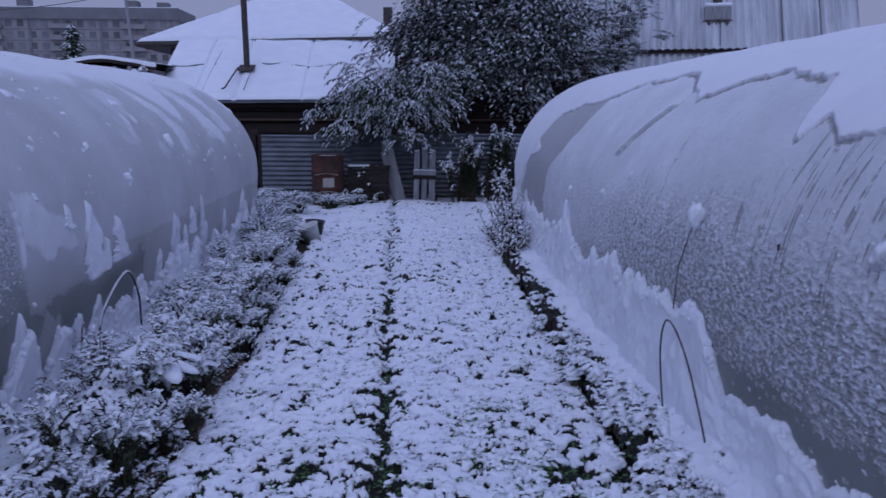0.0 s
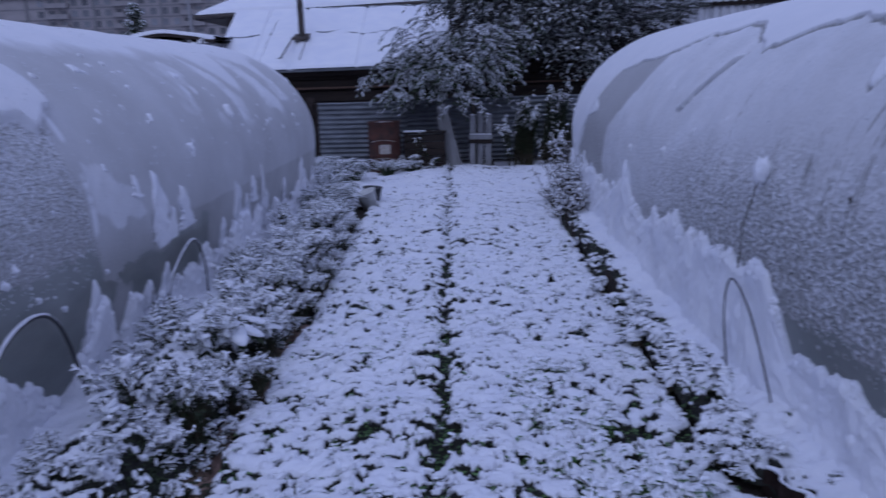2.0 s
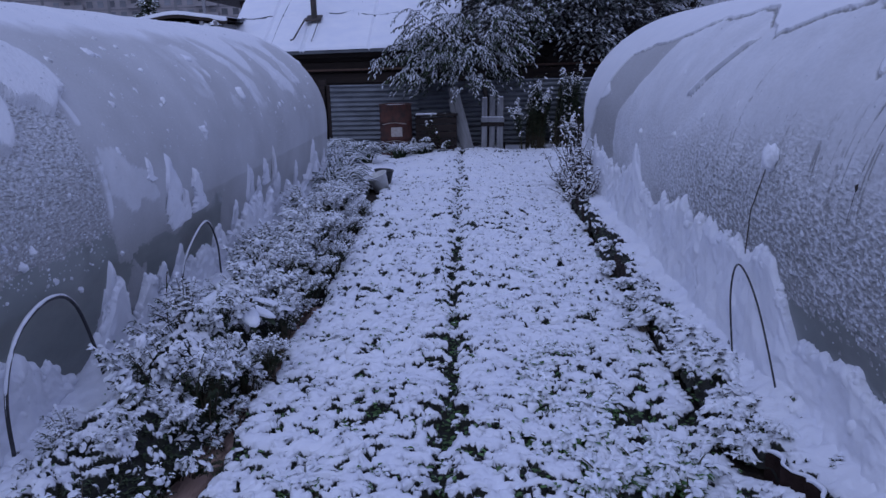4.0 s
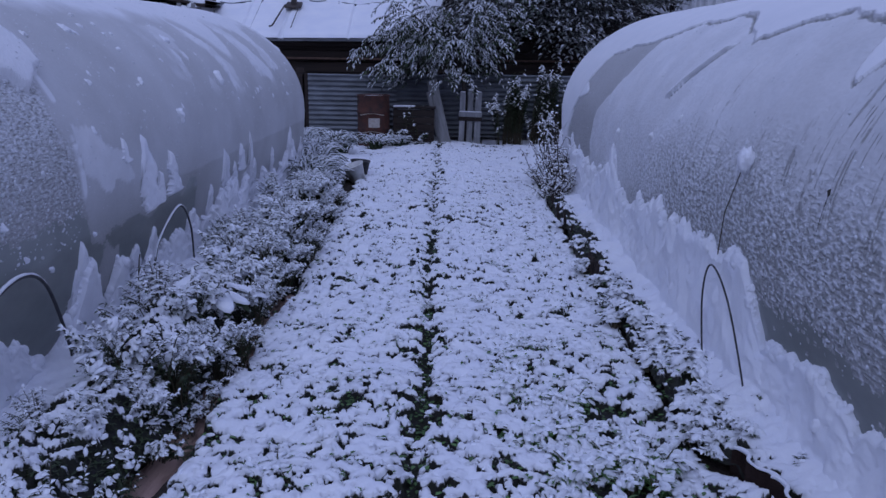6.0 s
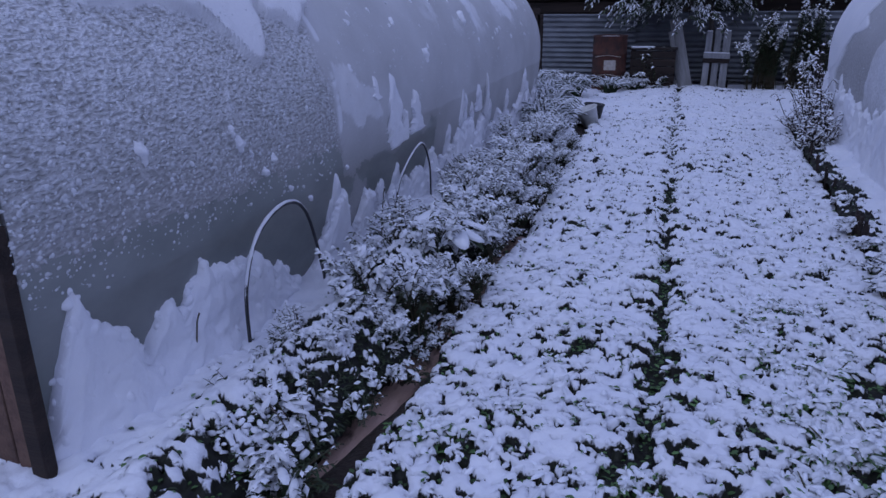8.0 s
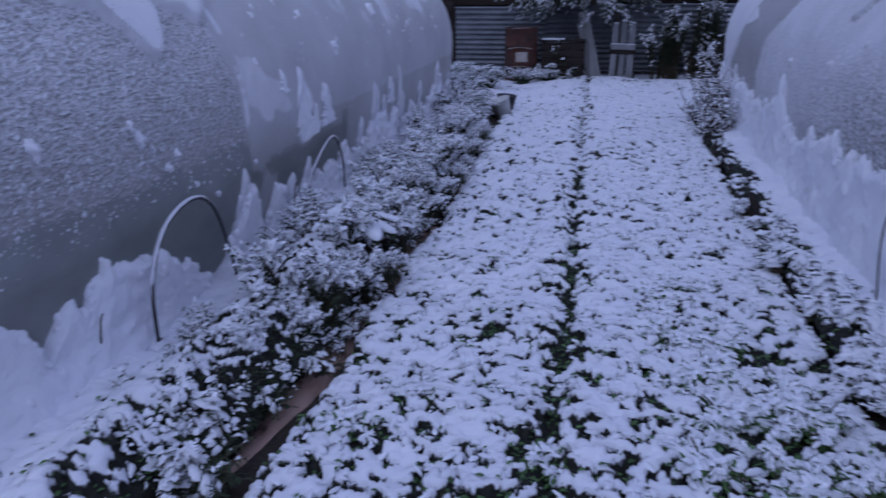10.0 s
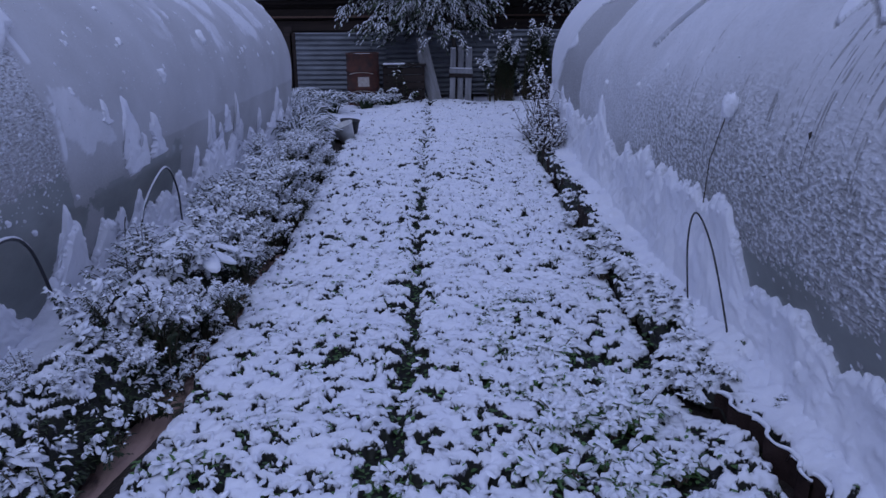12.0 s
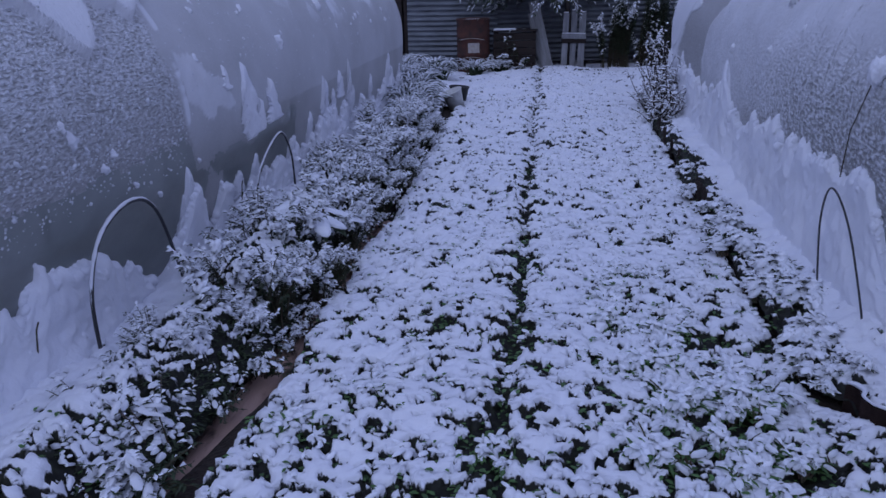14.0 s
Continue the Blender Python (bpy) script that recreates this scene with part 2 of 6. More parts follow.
def fbm(x, y, seed=0, octaves=4):
    total, amp, norm = 0.0, 1.0, 0.0
    x, y = np.asarray(x, float), np.asarray(y, float)
    for k in range(octaves):
        c, s = math.cos(0.6 + 0.9 * k), math.sin(0.6 + 0.9 * k)
        total = total + amp * vnoise((c * x - s * y) * 2 ** k + 17.3 * k, (s * x + c * y) * 2 ** k + 5.1 * k, seed + k)
        norm += amp
        amp *= 0.5
    return total / norm


def worley(x, y, seed=0):
    i, j = np.floor(x), np.floor(y)
    f1, f2 = np.full(x.shape, 9.0), np.full(x.shape, 9.0)
    for di in (-1, 0, 1):
        for dj in (-1, 0, 1):
            px = i + di + hash01(i + di, j + dj, seed)
            py = j + dj + hash01(i + di, j + dj, seed + 77)
            d = np.hypot(px - x, py - y)
            f2 = np.minimum(np.maximum(f1, d), f2)
            f1 = np.minimum(f1, d)
    return f1, f2


def smooth01(e0, e1, x):
    t = np.clip((np.asarray(x, float) - e0) / (e1 - e0), 0, 1)
    return t * t * (3 - 2 * t)


def mesh(name, verts, faces, mats, index=None, smooth=True):
    """A mesh from arrays: faces all of one length (n x 3 or n x 4)."""
    verts, faces = np.asarray(verts, np.float32).reshape(-1, 3), np.asarray(faces, np.int32)
    me = bpy.data.meshes.new(name)
    k = faces.shape[1]
    me.vertices.add(len(verts))
    me.vertices.foreach_set("co", verts.ravel())
    me.loops.add(faces.size)
    me.loops.foreach_set("vertex_index", faces.ravel())
    me.polygons.add(len(faces))
    me.polygons.foreach_set("loop_start", np.arange(0, faces.size, k, dtype=np.int32))
    for m in mats if isinstance(mats, (list, tuple)) else [mats]:
        me.materials.append(m)
    if index is not None:
        me.polygons.foreach_set("material_index", np.asarray(index, np.int32))
    me.polygons.foreach_set("use_smooth", np.full(len(faces), smooth))
    me.update(calc_edges=True)
    me.validate()
    return me


def from_bm(name, bm, mat, smooth=False):
    me = bpy.data.meshes.new(name)
    bm.to_mesh(me)
    bm.free()
    me.materials.append(mat)
    if smooth:
        me.polygons.foreach_set("use_smooth", np.full(len(me.polygons), True))
    return me


def part(name, data, parent, label="", kind=""):
    """One mesh object under a thing or a part."""
    ob = new(name, data)
    ob.parent = parent
    return tagged(ob, label, kind=kind)


def thing(name, label, category, group="", kind="", at=None):
    ob = new(name)
    if at is not None:
        ob.matrix_basis = at
    return tagged(ob, label, category, group, kind)


def grid_faces(rows, cols):
    k = np.arange(rows * cols).reshape(rows, cols)
    return np.stack([k[:-1, :-1], k[:-1, 1:], k[1:, 1:], k[1:, :-1]], -1).reshape(-1, 4)


def block(name, a, b, mat, bevel=0.004):
    bm = bmesh.new()
    bmesh.ops.create_cube(bm, size=1)
    for v in bm.verts:
        v.co = Vector([(a[i] + b[i]) / 2 + v.co[i] * (b[i] - a[i]) for i in range(3)])
    if bevel:
        bmesh.ops.bevel(bm, geom=bm.edges[:], offset=bevel, segments=1, affect="EDGES")
    return from_bm(name, bm, mat)


def tube_arrays(points, radii, sides=6):
    """Vertices and quads of a tube along points."""
    pts = [Vector(p) for p in points]
    vs, side = [], Vector((0.31, 0.87, 0.12))
    for i, p in enumerate(pts):
        d = (pts[min(i + 1, len(pts) - 1)] - pts[max(i - 1, 0)]).normalized()
        u = d.cross(side)
        u = u.normalized() if u.length > 0.05 else d.orthogonal().normalized()
        w = d.cross(u)
        r = radii[i] if hasattr(radii, "__len__") else radii
        for k in range(sides):
            a = 2 * math.pi * k / sides
            vs.append(p + r * (math.cos(a) * u + math.sin(a) * w))
    fs = []
    for i in range(len(pts) - 1):
        for k in range(sides):
            q = i * sides
            fs.append((q + k, q + (k + 1) % sides, q + sides + (k + 1) % sides, q + sides + k))
    return np.array([tuple(v) for v in vs]), np.array(fs)


def tubes(name, lines, mat, sides=6):
    """Many tubes in one mesh. lines: (points, radii)."""
    vs, fs, n = [], [], 0
    for pts, r in lines:
        v, f = tube_arrays(pts, r, sides)
        vs.append(v)
        fs.append(f + n)
        n += len(v)
    return mesh(name, np.concatenate(vs), np.concatenate(fs), mat)


def scatter(name, template, places, mat, smooth=True):
    """Copies of a template (verts, faces) at n places: origin, three axes (n x 3 each), in one mesh."""
    tv, tf = np.asarray(template[0], float), np.asarray(template[1])
    o, ax, ay, az = [np.asarray(p, float) for p in places]
    v = o[:, None] + tv[None, :, 0:1] * ax[:, None] + tv[None, :, 1:2] * ay[:, None] + tv[None, :, 2:3] * az[:, None]
    f = tf[None] + (np.arange(len(o)) * len(tv))[:, None, None]
    return mesh(name, v.reshape(-1, 3), f.reshape(-1, tf.shape[1]), mat, smooth=smooth)


def frames_along(d, up, size, wide=1.0, thick=1.0):
    """Axes for scatter: x across, y along d, z off the surface."""
    d = d / np.linalg.norm(d, axis=1)[:, None]
    x = np.cross(d, up)
    x = x / np.maximum(np.linalg.norm(x, axis=1), 1e-6)[:, None]
    z = np.cross(x, d)
    s = np.asarray(size)[:, None]
    return x * s * wide, d * s, z * s * thick


# a leaf folded along its rib, one unit long
LEAF_T = (np.array([(0, 0, 0), (-0.22, 0.35, 0.06), (0, 0.4, -0.02), (0.22, 0.35, 0.06), (-0.15, 0.75, 0.0), (0, 0.8, -0.06), (0.15, 0.75, 0.0), (0, 1.0, -0.14)]),
          np.array([(0, 2, 1, 0), (0, 3, 2, 0), (1, 2, 5, 4), (2, 3, 6, 5), (4, 5, 7, 4), (5, 6, 7, 5)])[:, :3])
LEAF_T = (LEAF_T[0], np.array([(0, 2, 1), (0, 3, 2), (1, 2, 5), (1, 5, 4), (2, 3, 6), (2, 6, 5), (4, 5, 7), (5, 6, 7)]))
# the same leaf for dense foliage: two halves folded along the rib
LEAF2_T = (np.array([(0, 0, 0), (-0.24, 0.48, 0.07), (0, 1.0, -0.12), (0.24, 0.48, 0.07)]), np.array([(0, 2, 1), (0, 3, 2)]))


def dome_template(rings=2, sides=6):
    vs = [(0, 0, 1.0)]
    for r in range(1, rings + 1):
        a = math.pi / 2 * r / rings * 1.15
        for k in range(sides):
            t = 2 * math.pi * (k + 0.5 * r) / sides
            vs.append((math.sin(a) * math.cos(t), math.sin(a) * math.sin(t), math.cos(a)))
    fs = [(0, 1 + k, 1 + (k + 1) % sides) for k in range(sides)]
    for r in range(rings - 1):
        for k in range(sides):
            a, b = 1 + r * sides + k, 1 + r * sides + (k + 1) % sides
            c, d = a + sides, b + sides
            fs += [(a, c, b), (b, c, d)]
    return np.array(vs), np.array(fs)


DOME_T = dome_template()
# snow lying on one leaf: a low ridge as long as the leaf
PAD_T = (np.array([(0, 0.02, 0.02), (-0.2, 0.4, 0.04), (0, 0.42, 0.2), (0.2, 0.4, 0.04), (-0.14, 0.78, 0.0), (0, 0.75, 0.14), (0.14, 0.78, 0.0), (0, 1.02, -0.1)]),
         np.array([(0, 2, 1), (0, 3, 2), (1, 2, 5), (1, 5, 4), (2, 3, 6), (2, 6, 5), (4, 5, 7), (5, 6, 7)]))
# the same for dense foliage: a ridge with one peak
PAD4_T = (np.array([(0, 0.0, 0.0), (-0.22, 0.5, 0.02), (0, 1.02, -0.1), (0.22, 0.5, 0.02), (0, 0.48, 0.22)]), np.array([(0, 3, 4), (3, 2, 4), (2, 1, 4), (1, 0, 4)]))
rng = np.random.default_rng(7)

# ---- the ground ----


def garden_base(x, y):
    """Height of the soil: the bed is level, with a trench on either side."""
    trench = np.exp(-((x + 1.17 + 0.16 * smooth01(2.8, 1.8, y)) / 0.08) ** 2) + 0.9 * np.exp(-((x - 1.1) / 0.07) ** 2) * smooth01(2.6, 2.4, y)
    return -0.05 - 0.09 * trench


gx = np.concatenate([[-400, -120, -40, -14, -7], np.linspace(-5, 4.6, 49), [7, 14, 40, 120, 400]])
gy = np.concatenate([[-300, -80, -25, -8], np.linspace(-3, 13.5, 84), [18, 30, 60, 120, 260, 900]])
GX, GY = np.meshgrid(gx, gy)
GZ = -0.16 + 0.05 * (fbm(GX * 0.8, GY * 0.8, 3) - 0.5)
ground = tagged(new("ground", mesh("ground", np.stack([GX, GY, GZ], -1).reshape(-1, 3), grid_faces(*GX.shape), SNOW)), "snow-covered garden ground", "ground", kind="structure")

sx, sy = np.linspace(-2.35, 1.95, 120), np.linspace(0.92, 13.66, 300)
SX, SY = np.meshgrid(sx, sy)
SZ = garden_base(SX, SY) + 0.03 * (fbm(SX * 6, SY * 6, 5) - 0.5)
SZ[0], SZ[-1], SZ[:, 0], SZ[:, -1] = -0.25, -0.25, -0.25, -0.25
garden_soil = tagged(new("garden_soil", mesh("garden_soil", np.stack([SX, SY, SZ], -1).reshape(-1, 3), grid_faces(*SX.shape), SOIL)),
                     "dark wet soil of the garden beds", "soil", kind="structure")


def furrow_x(y):
    return -0.092 - 0.012 * y + 0.02 * np.sin(y * 2.1)


def bed_left(y):
    return -1.09 - 0.012 * np.maximum(y - 4, 0) ** 1.45 + 0.05 * (fbm(y * 1.7, y * 0 + 3.0, 12) - 0.5) * 2


def bed_right(y):
    return 1.02 + 0.17 * smooth01(2.75, 2.3, y) + 0.010 * np.maximum(y - 5, 0) ** 1.5 + 0.05 * (fbm(y * 1.7, y * 0 + 9.0, 14) - 0.5) * 2


HOLES, RIMS = [], []


def blanket(name, left, right, ys, step, lift, bare, seed, share, label, cell=0.06, overhang=0.006, depth=0.03):
    """Lumpy snow lying on low leaves, broken by gaps. lift(x, y): height of the snow; bare(x, y): where gaps are likelier."""
    n = int(2.25 / step)
    u = np.linspace(0, 1, n)
    Y = np.repeat(ys[:, None], n, 1)
    X = left(Y) + (right(Y) - left(Y)) * u[None]
    wx, wy = X + 0.11 * (fbm(X * 13, Y * 13, seed + 1) - 0.5), Y + 0.11 * (fbm(X * 13, Y * 13, seed + 2) - 0.5)
    f1, f2 = worley(wx / cell, wy / cell, seed)
    g1 = worley(wx / (cell * 0.45), wy / (cell * 0.45), seed + 9)[0]
    dome = np.sqrt(np.clip(1 - (f1 / 0.85) ** 2, 0, 1)) + 0.35 * np.sqrt(np.clip(1 - (g1 / 0.85) ** 2, 0, 1))
    patch = fbm(X / 0.3, Y / 0.3, seed + 3)
    fine = fbm(X / 0.052, Y / 0.036, seed + 4, 2)
    q = 0.8 * fine + 0.5 * np.clip(0.4 - (f2 - f1), 0, 1) + 0.14 * patch + bare(X, Y)
    q = q + 0.12 * (fbm(X / 0.028, Y / 0.022, seed + 6, 2) - 0.5)
    edge = np.minimum(u, 1 - u)[None] * (right(Y) - left(Y))
    torn_edge = 0.15 + 0.85 * smooth01(0.36, 0.6, fbm(Y * 5, X * 2, seed + 11))
    q = q + 0.25 * torn_edge * np.exp(-edge / 0.03)
    inner = (q[:-1, :-1] + q[1:, 1:] + q[1:, :-1] + q[:-1, 1:]) / 4
    thr = np.quantile(inner, 1 - share)
    # the snow stands in puffy rims over steep gaps, and leans a little over them
    hole = smooth01(thr - 0.02, thr + 0.07, q)
    rim = np.exp(-((q - thr + 0.05) / 0.05) ** 2)
    qy, qx = np.gradient(q)
    qx, qy = qx / np.maximum(np.gradient(X, axis=1), 1e-4), qy / np.gradient(ys)[:, None]
    steep = np.maximum(np.hypot(qx, qy), 2.0)
    Z = lift(X, Y) + 0.034 * dome * (0.5 + 0.8 * patch) + 0.05 * (patch - 0.5) - 0.02 * (fine - 0.5) + 0.007 * rim
    Z = Z - depth * hole - 0.05 * torn_edge * np.exp(-edge / 0.02)
    lean = overhang * rim * smooth01(0.0, 0.05, edge)
    X, Y = X + lean * qx / steep, Y + lean * qy / steep
    V = np.stack([X, Y, Z], -1)
    idx = (inner > thr).astype(int).ravel()
    centres = V[:-1, :-1].reshape(-1, 3)[idx == 1]
    HOLES.append(centres)
    at_rim = (np.abs(q - thr + 0.03) < 0.025) & (edge > 0.03)
    RIMS.append((V[at_rim], np.stack([qx / steep, qy / steep], -1)[at_rim]))
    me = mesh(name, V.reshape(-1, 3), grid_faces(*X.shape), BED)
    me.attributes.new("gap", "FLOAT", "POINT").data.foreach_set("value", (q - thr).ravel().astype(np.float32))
    return tagged(new(name, me), label, "snow", kind="stuff")


def rows_of(y0, y1, near, far, split):
    return np.concatenate([np.arange(y0, split, near), np.arange(split, y1, far)])


# where the plants of the bed push through: x, y, size
OPEN_TUFTS = ((-0.546, 5.49, 0.9), (0.52, 3.75, 0.9), (0.42, 3.65, 0.7), (0.33, 5.32, 1.0), (-0.66, 2.39, 1.1), (-0.6, 2.87, 0.9), (0.34, 7.07, 0.9), (-0.62, 4.85, 1.1), (-0.72, 4.75, 0.9), (0.15, 4.45, 1.1), (0.62, 3.3, 1.1), (0.55, 2.95, 1.1), (0.78, 2.75, 1.1),
              (0.72, 2.45, 1.0), (0.35, 3.05, 1.1), (0.28, 2.7, 0.9), (0.6, 2.2, 1.1), (-0.33, 3.25, 0.9), (-0.42, 2.95, 0.9), (-0.85, 2.15, 1.2), (-0.2, 2.1, 1.0), (0.9, 2.15, 1.0), (0.45, 1.8, 1.1), (-0.5, 1.75, 1.1), (0.02, 1.85, 1.0), (0.72, 4.5, 0.7))


def bare_main(x, y):
    off = x - furrow_x(y) - 0.05 * (fbm(y * 6, y * 0 + 8, 33) - 0.5)
    far = smooth01(4.5, 8.0, y)
    total = ((0.36 - 0.32 * far) * np.exp(-(off / 0.026) ** 2) * smooth01(0.3, 0.56, fbm(y * 9, x * 6, 31, 3))
             + (0.13 + 0.03 * far) * np.exp(-(off / 0.09) ** 2)
             + 0.12 * np.exp(-((x - 0.62) / 0.3) ** 2) * smooth01(4.4, 2.2, y)
             + 0.035 * smooth01(3.6, 2.2, y) - 0.02 * smooth01(8, 12, y) + 0.32 * np.exp(-((y - 12.75) / 0.12) ** 2) * smooth01(0.35, 0.6, fbm(x * 2, y * 0, 36)))
    for tx, ty, size in OPEN_TUFTS:
        total = total + 0.22 * np.exp(-((x - tx) / (0.075 * size)) ** 2 - ((y - ty) / (0.06 * size)) ** 2)
    return total


def lift_main(x, y):
    return 0.0 - 0.045 * np.exp(-((x - furrow_x(y)) / 0.045) ** 2) + 0.03 * np.cos((x - furrow_x(y)) * 2.6)


blanket("bed_snow", bed_left, bed_right, rows_of(1.0, 13.12, 0.009, 0.02, 4.6), 0.0095, lift_main, bare_main, 40, 0.42,
        "lumpy fresh snow lying over low green plants", 0.053)
blanket("border_snow", lambda y: -2.2 + 0 * y, lambda y: bed_left(y) - 0.09 - 0.05 * fbm(y * 2, y * 0 + 4, 35) - 0.14 * smooth01(3.0, 2.2, y), rows_of(1.15, 9.6, 0.015, 0.03, 4.5), 0.03,
        lambda x, y: 0.02 + 0.05 * smooth01(-1.4, -2.0, x) + (0.11 * np.exp(-((x + 1.55) / 0.16) ** 2) + 0.04 * smooth01(-1.28, -1.6, x)) * smooth01(3.0, 2.0, y), lambda x, y: 0.3 * smooth01(-1.88, -1.45, x), 60, 0.3,
        "snow over the border beside the film tunnel", 0.07)
blanket("edge_snow", lambda y: np.maximum(bed_right(y) - 0.005, np.interp(y, [0.95, 1.5, 2.02, 2.36, 2.60, 2.64], [1.365, 1.325, 1.275, 1.21, 1.15, 0.9])), lambda y: 1.75 + 0 * y, rows_of(1.0, 9.8, 0.015, 0.03, 4.5), 0.045,
        lambda x, y: 0.03 + 0.06 * smooth01(1.2, 1.5, x), lambda x, y: 0.4 * smooth01(1.32, 1.16, x) * smooth01(2.5, 3.0, y) + 0.3 * smooth01(1.36, 1.2, x) * smooth01(3.0, 2.5, y), 80, 0.2,
        "snow over the narrow strip behind the slate edging", 0.06)

blanket("yard_snow", lambda y: -2.9 + 0 * y, lambda y: 2.6 + 0 * y, np.arange(9.3, 13.2, 0.03), 0.03,
        lambda x, y: -0.045 + 0.03 * smooth01(1.1, 1.6, np.abs(x)), lambda x, y: 0.1 * smooth01(1.2, 1.6, np.abs(x)) + 0.6 * smooth01(13.0, 13.15, y + 0.1 * (fbm(x * 3, x * 0, 38) - 0.5)), 100, 0.15,
        "snow over the ground before the fence", 0.08)


# the row of herbs in the border carries one lumpy cover of snow, open on the side of the trench
def ridge_x(y):
    return np.interp(y, [1.1, 1.9, 2.6, 3.2, 6.0, 8.4], [-1.66, -1.5, -1.43, -1.43, -1.45, -1.58])


def herb_top(x, y):
    h = np.interp(y, [1.1, 1.6, 2.2, 2.8, 3.3, 3.7, 4.3, 5.0, 7.0, 8.4], [0.12, 0.17, 0.20, 0.25, 0.30, 0.33, 0.28, 0.26, 0.26, 0.18])
    h = h * (0.5 + 1.0 * fbm(y * 2.1, y * 0 + 2.0, 131)) + 0.2 * (fbm(x * 5.5, y * 5.5, 133) - 0.5)
    u = x - ridge_x(y)
    return 0.0 + 0.72 * h * smooth01(-0.42, -0.08, u) * (1 - 0.95 * smooth01(0.0, 0.27, u))


blanket("herb_snow", lambda y: ridge_x(y) - 0.36 + 0.05 * fbm(y * 3, y * 0, 135), lambda y: ridge_x(y) + 0.2 + 0.06 * fbm(y * 3, y * 0 + 7, 136), rows_of(1.15, 8.4, 0.009, 0.016, 4.6), 0.027, herb_top,
        lambda x, y: 0.27 * smooth01(0.06, 0.24, x - ridge_x(y)) + 0.32 * (fbm(x * 9, y * 9, 137, 3) - 0.5) - 0.25 * smooth01(-0.2, -0.32, x - ridge_x(y)) - 0.09 * smooth01(4.6, 6.5, y) + 0.06 * smooth01(3.6, 2.6, y), 120, 0.65,
        "lumpy snow lying on a row of bushy herbs", 0.042, 0.004)
flank = HOLES[-1]
pick = flank[rng.integers(0, len(flank), 11000)]
ang = rng.normal(-0.3, 1.1, len(pick))
d = np.stack([np.cos(ang), np.sin(ang), rng.uniform(-0.5, 0.7, len(pick))], -1)
sprigs = scatter("sprigs", LEAF_T, (pick + np.array((0, 0, -0.004)), *frames_along(d, np.array([0, 0, 1.0]), rng.uniform(0.016, 0.042, len(pick)), 0.7)), LEAF_DARK)
tagged(new("herb_leaves", sprigs), "dark green leaves showing under the snow of the herbs", "leaves", kind="stuff")
bits = flank[rng.integers(0, len(flank), 3000)]
bits = bits[fbm(bits[:, 0] * 11, bits[:, 1] * 11, 139, 2) > 0.52]
ang = rng.uniform(0, 2 * np.pi, len(bits))
flank_bits = bits + np.stack([0.012 + 0 * ang, 0 * ang, 0.008 + 0 * ang], -1), np.stack([np.cos(ang), np.sin(ang), rng.uniform(-0.6, 0.3, len(bits))], -1)
# green blades and snow-laden leaf tips in the gaps
holes = np.concatenate(HOLES[:3])
holes = holes[holes[:, 1] < 9.5]
pick = holes[rng.integers(0, len(holes), 7800)]
deep = HOLES[0][np.abs(HOLES[0][:, 0] - furrow_x(HOLES[0][:, 1])) < 0.07]
pick = np.concatenate([pick, deep[rng.integers(0, len(deep), 300)]])
ang = rng.uniform(0, 2 * np.pi, len(pick))
d = np.stack([np.cos(ang), np.sin(ang), rng.uniform(-0.1, 0.3, len(pick))], -1)
greens = scatter("greens", LEAF_T, (pick + (0, 0, 0.008), *frames_along(d, np.array([0, 0, 1.0]), rng.uniform(0.014, 0.034, len(pick)), 1.2)), LEAF)
tagged(new("low_greens", greens), "small green leaves showing through the snow", "leaves", kind="stuff")


def snow_blobs(o, d, length, r, wide=(0.35, 0.75), thick=(0.35, 0.6)):
    """Axes of rounded clods stretched along d, for DOME_T."""
    n = len(o)
    ax, ay, az = frames_along(d, np.array([0, 0, 1.0]), np.asarray(length) * 0.5, 1.0, 1.0)
    return o, ax * r.uniform(*wide, n)[:, None], ay, az * r.uniform(*thick, n)[:, None]


rim_o, rim_d = RIMS[0]
near = rim_o[:, 1] < 7.0
rim_o, rim_d = rim_o[near], rim_d[near]
n = 2600
pick = rng.integers(0, len(rim_o), n)
ang = np.arctan2(rim_d[pick, 1], rim_d[pick, 0]) + rng.normal(0, 0.7, n)
d = np.stack([np.cos(ang), np.sin(ang), rng.uniform(-0.45, 0.25, n)], -1)
o = rim_o[pick] + d * 0.008 + np.stack([0 * ang, 0 * ang, rng.uniform(-0.012, 0.006, n)], -1)
# clods that fell into the furrow
m = 420
fy = 1.6 + 7.5 * rng.random(m) ** 1.3
fo = np.stack([furrow_x(fy) + rng.normal(0, 0.03, m), fy, rng.uniform(-0.075, -0.03, m)], -1)
ang = rng.uniform(0, 2 * np.pi, m)
o = np.concatenate([o, fo])
d = np.concatenate([d, np.stack([np.cos(ang), np.sin(ang), rng.uniform(-0.3, 0.3, m)], -1)])
n += m
flank_snow = scatter("flank_snow", DOME_T, snow_blobs(*flank_bits, rng.uniform(0.02, 0.05, len(bits)), rng, (0.35, 0.7), (0.35, 0.6)), SNOW_LEAF)
tagged(new("flank_snow", flank_snow), "bits of snow caught on the flank of the herbs", "snow", kind="stuff")
tips = scatter("tips", DOME_T, snow_blobs(o, d, rng.uniform(0.022, 0.06, n), rng, (0.25, 0.55), (0.22, 0.42)), SNOW_LEAF)
tagged(new("snowy_leaf_tips", tips), "leaf tips thickly coated with fresh snow", "snow", kind="stuff")

# ---- the two film tunnels ----
HALF = 1.5
RIB = 0.95


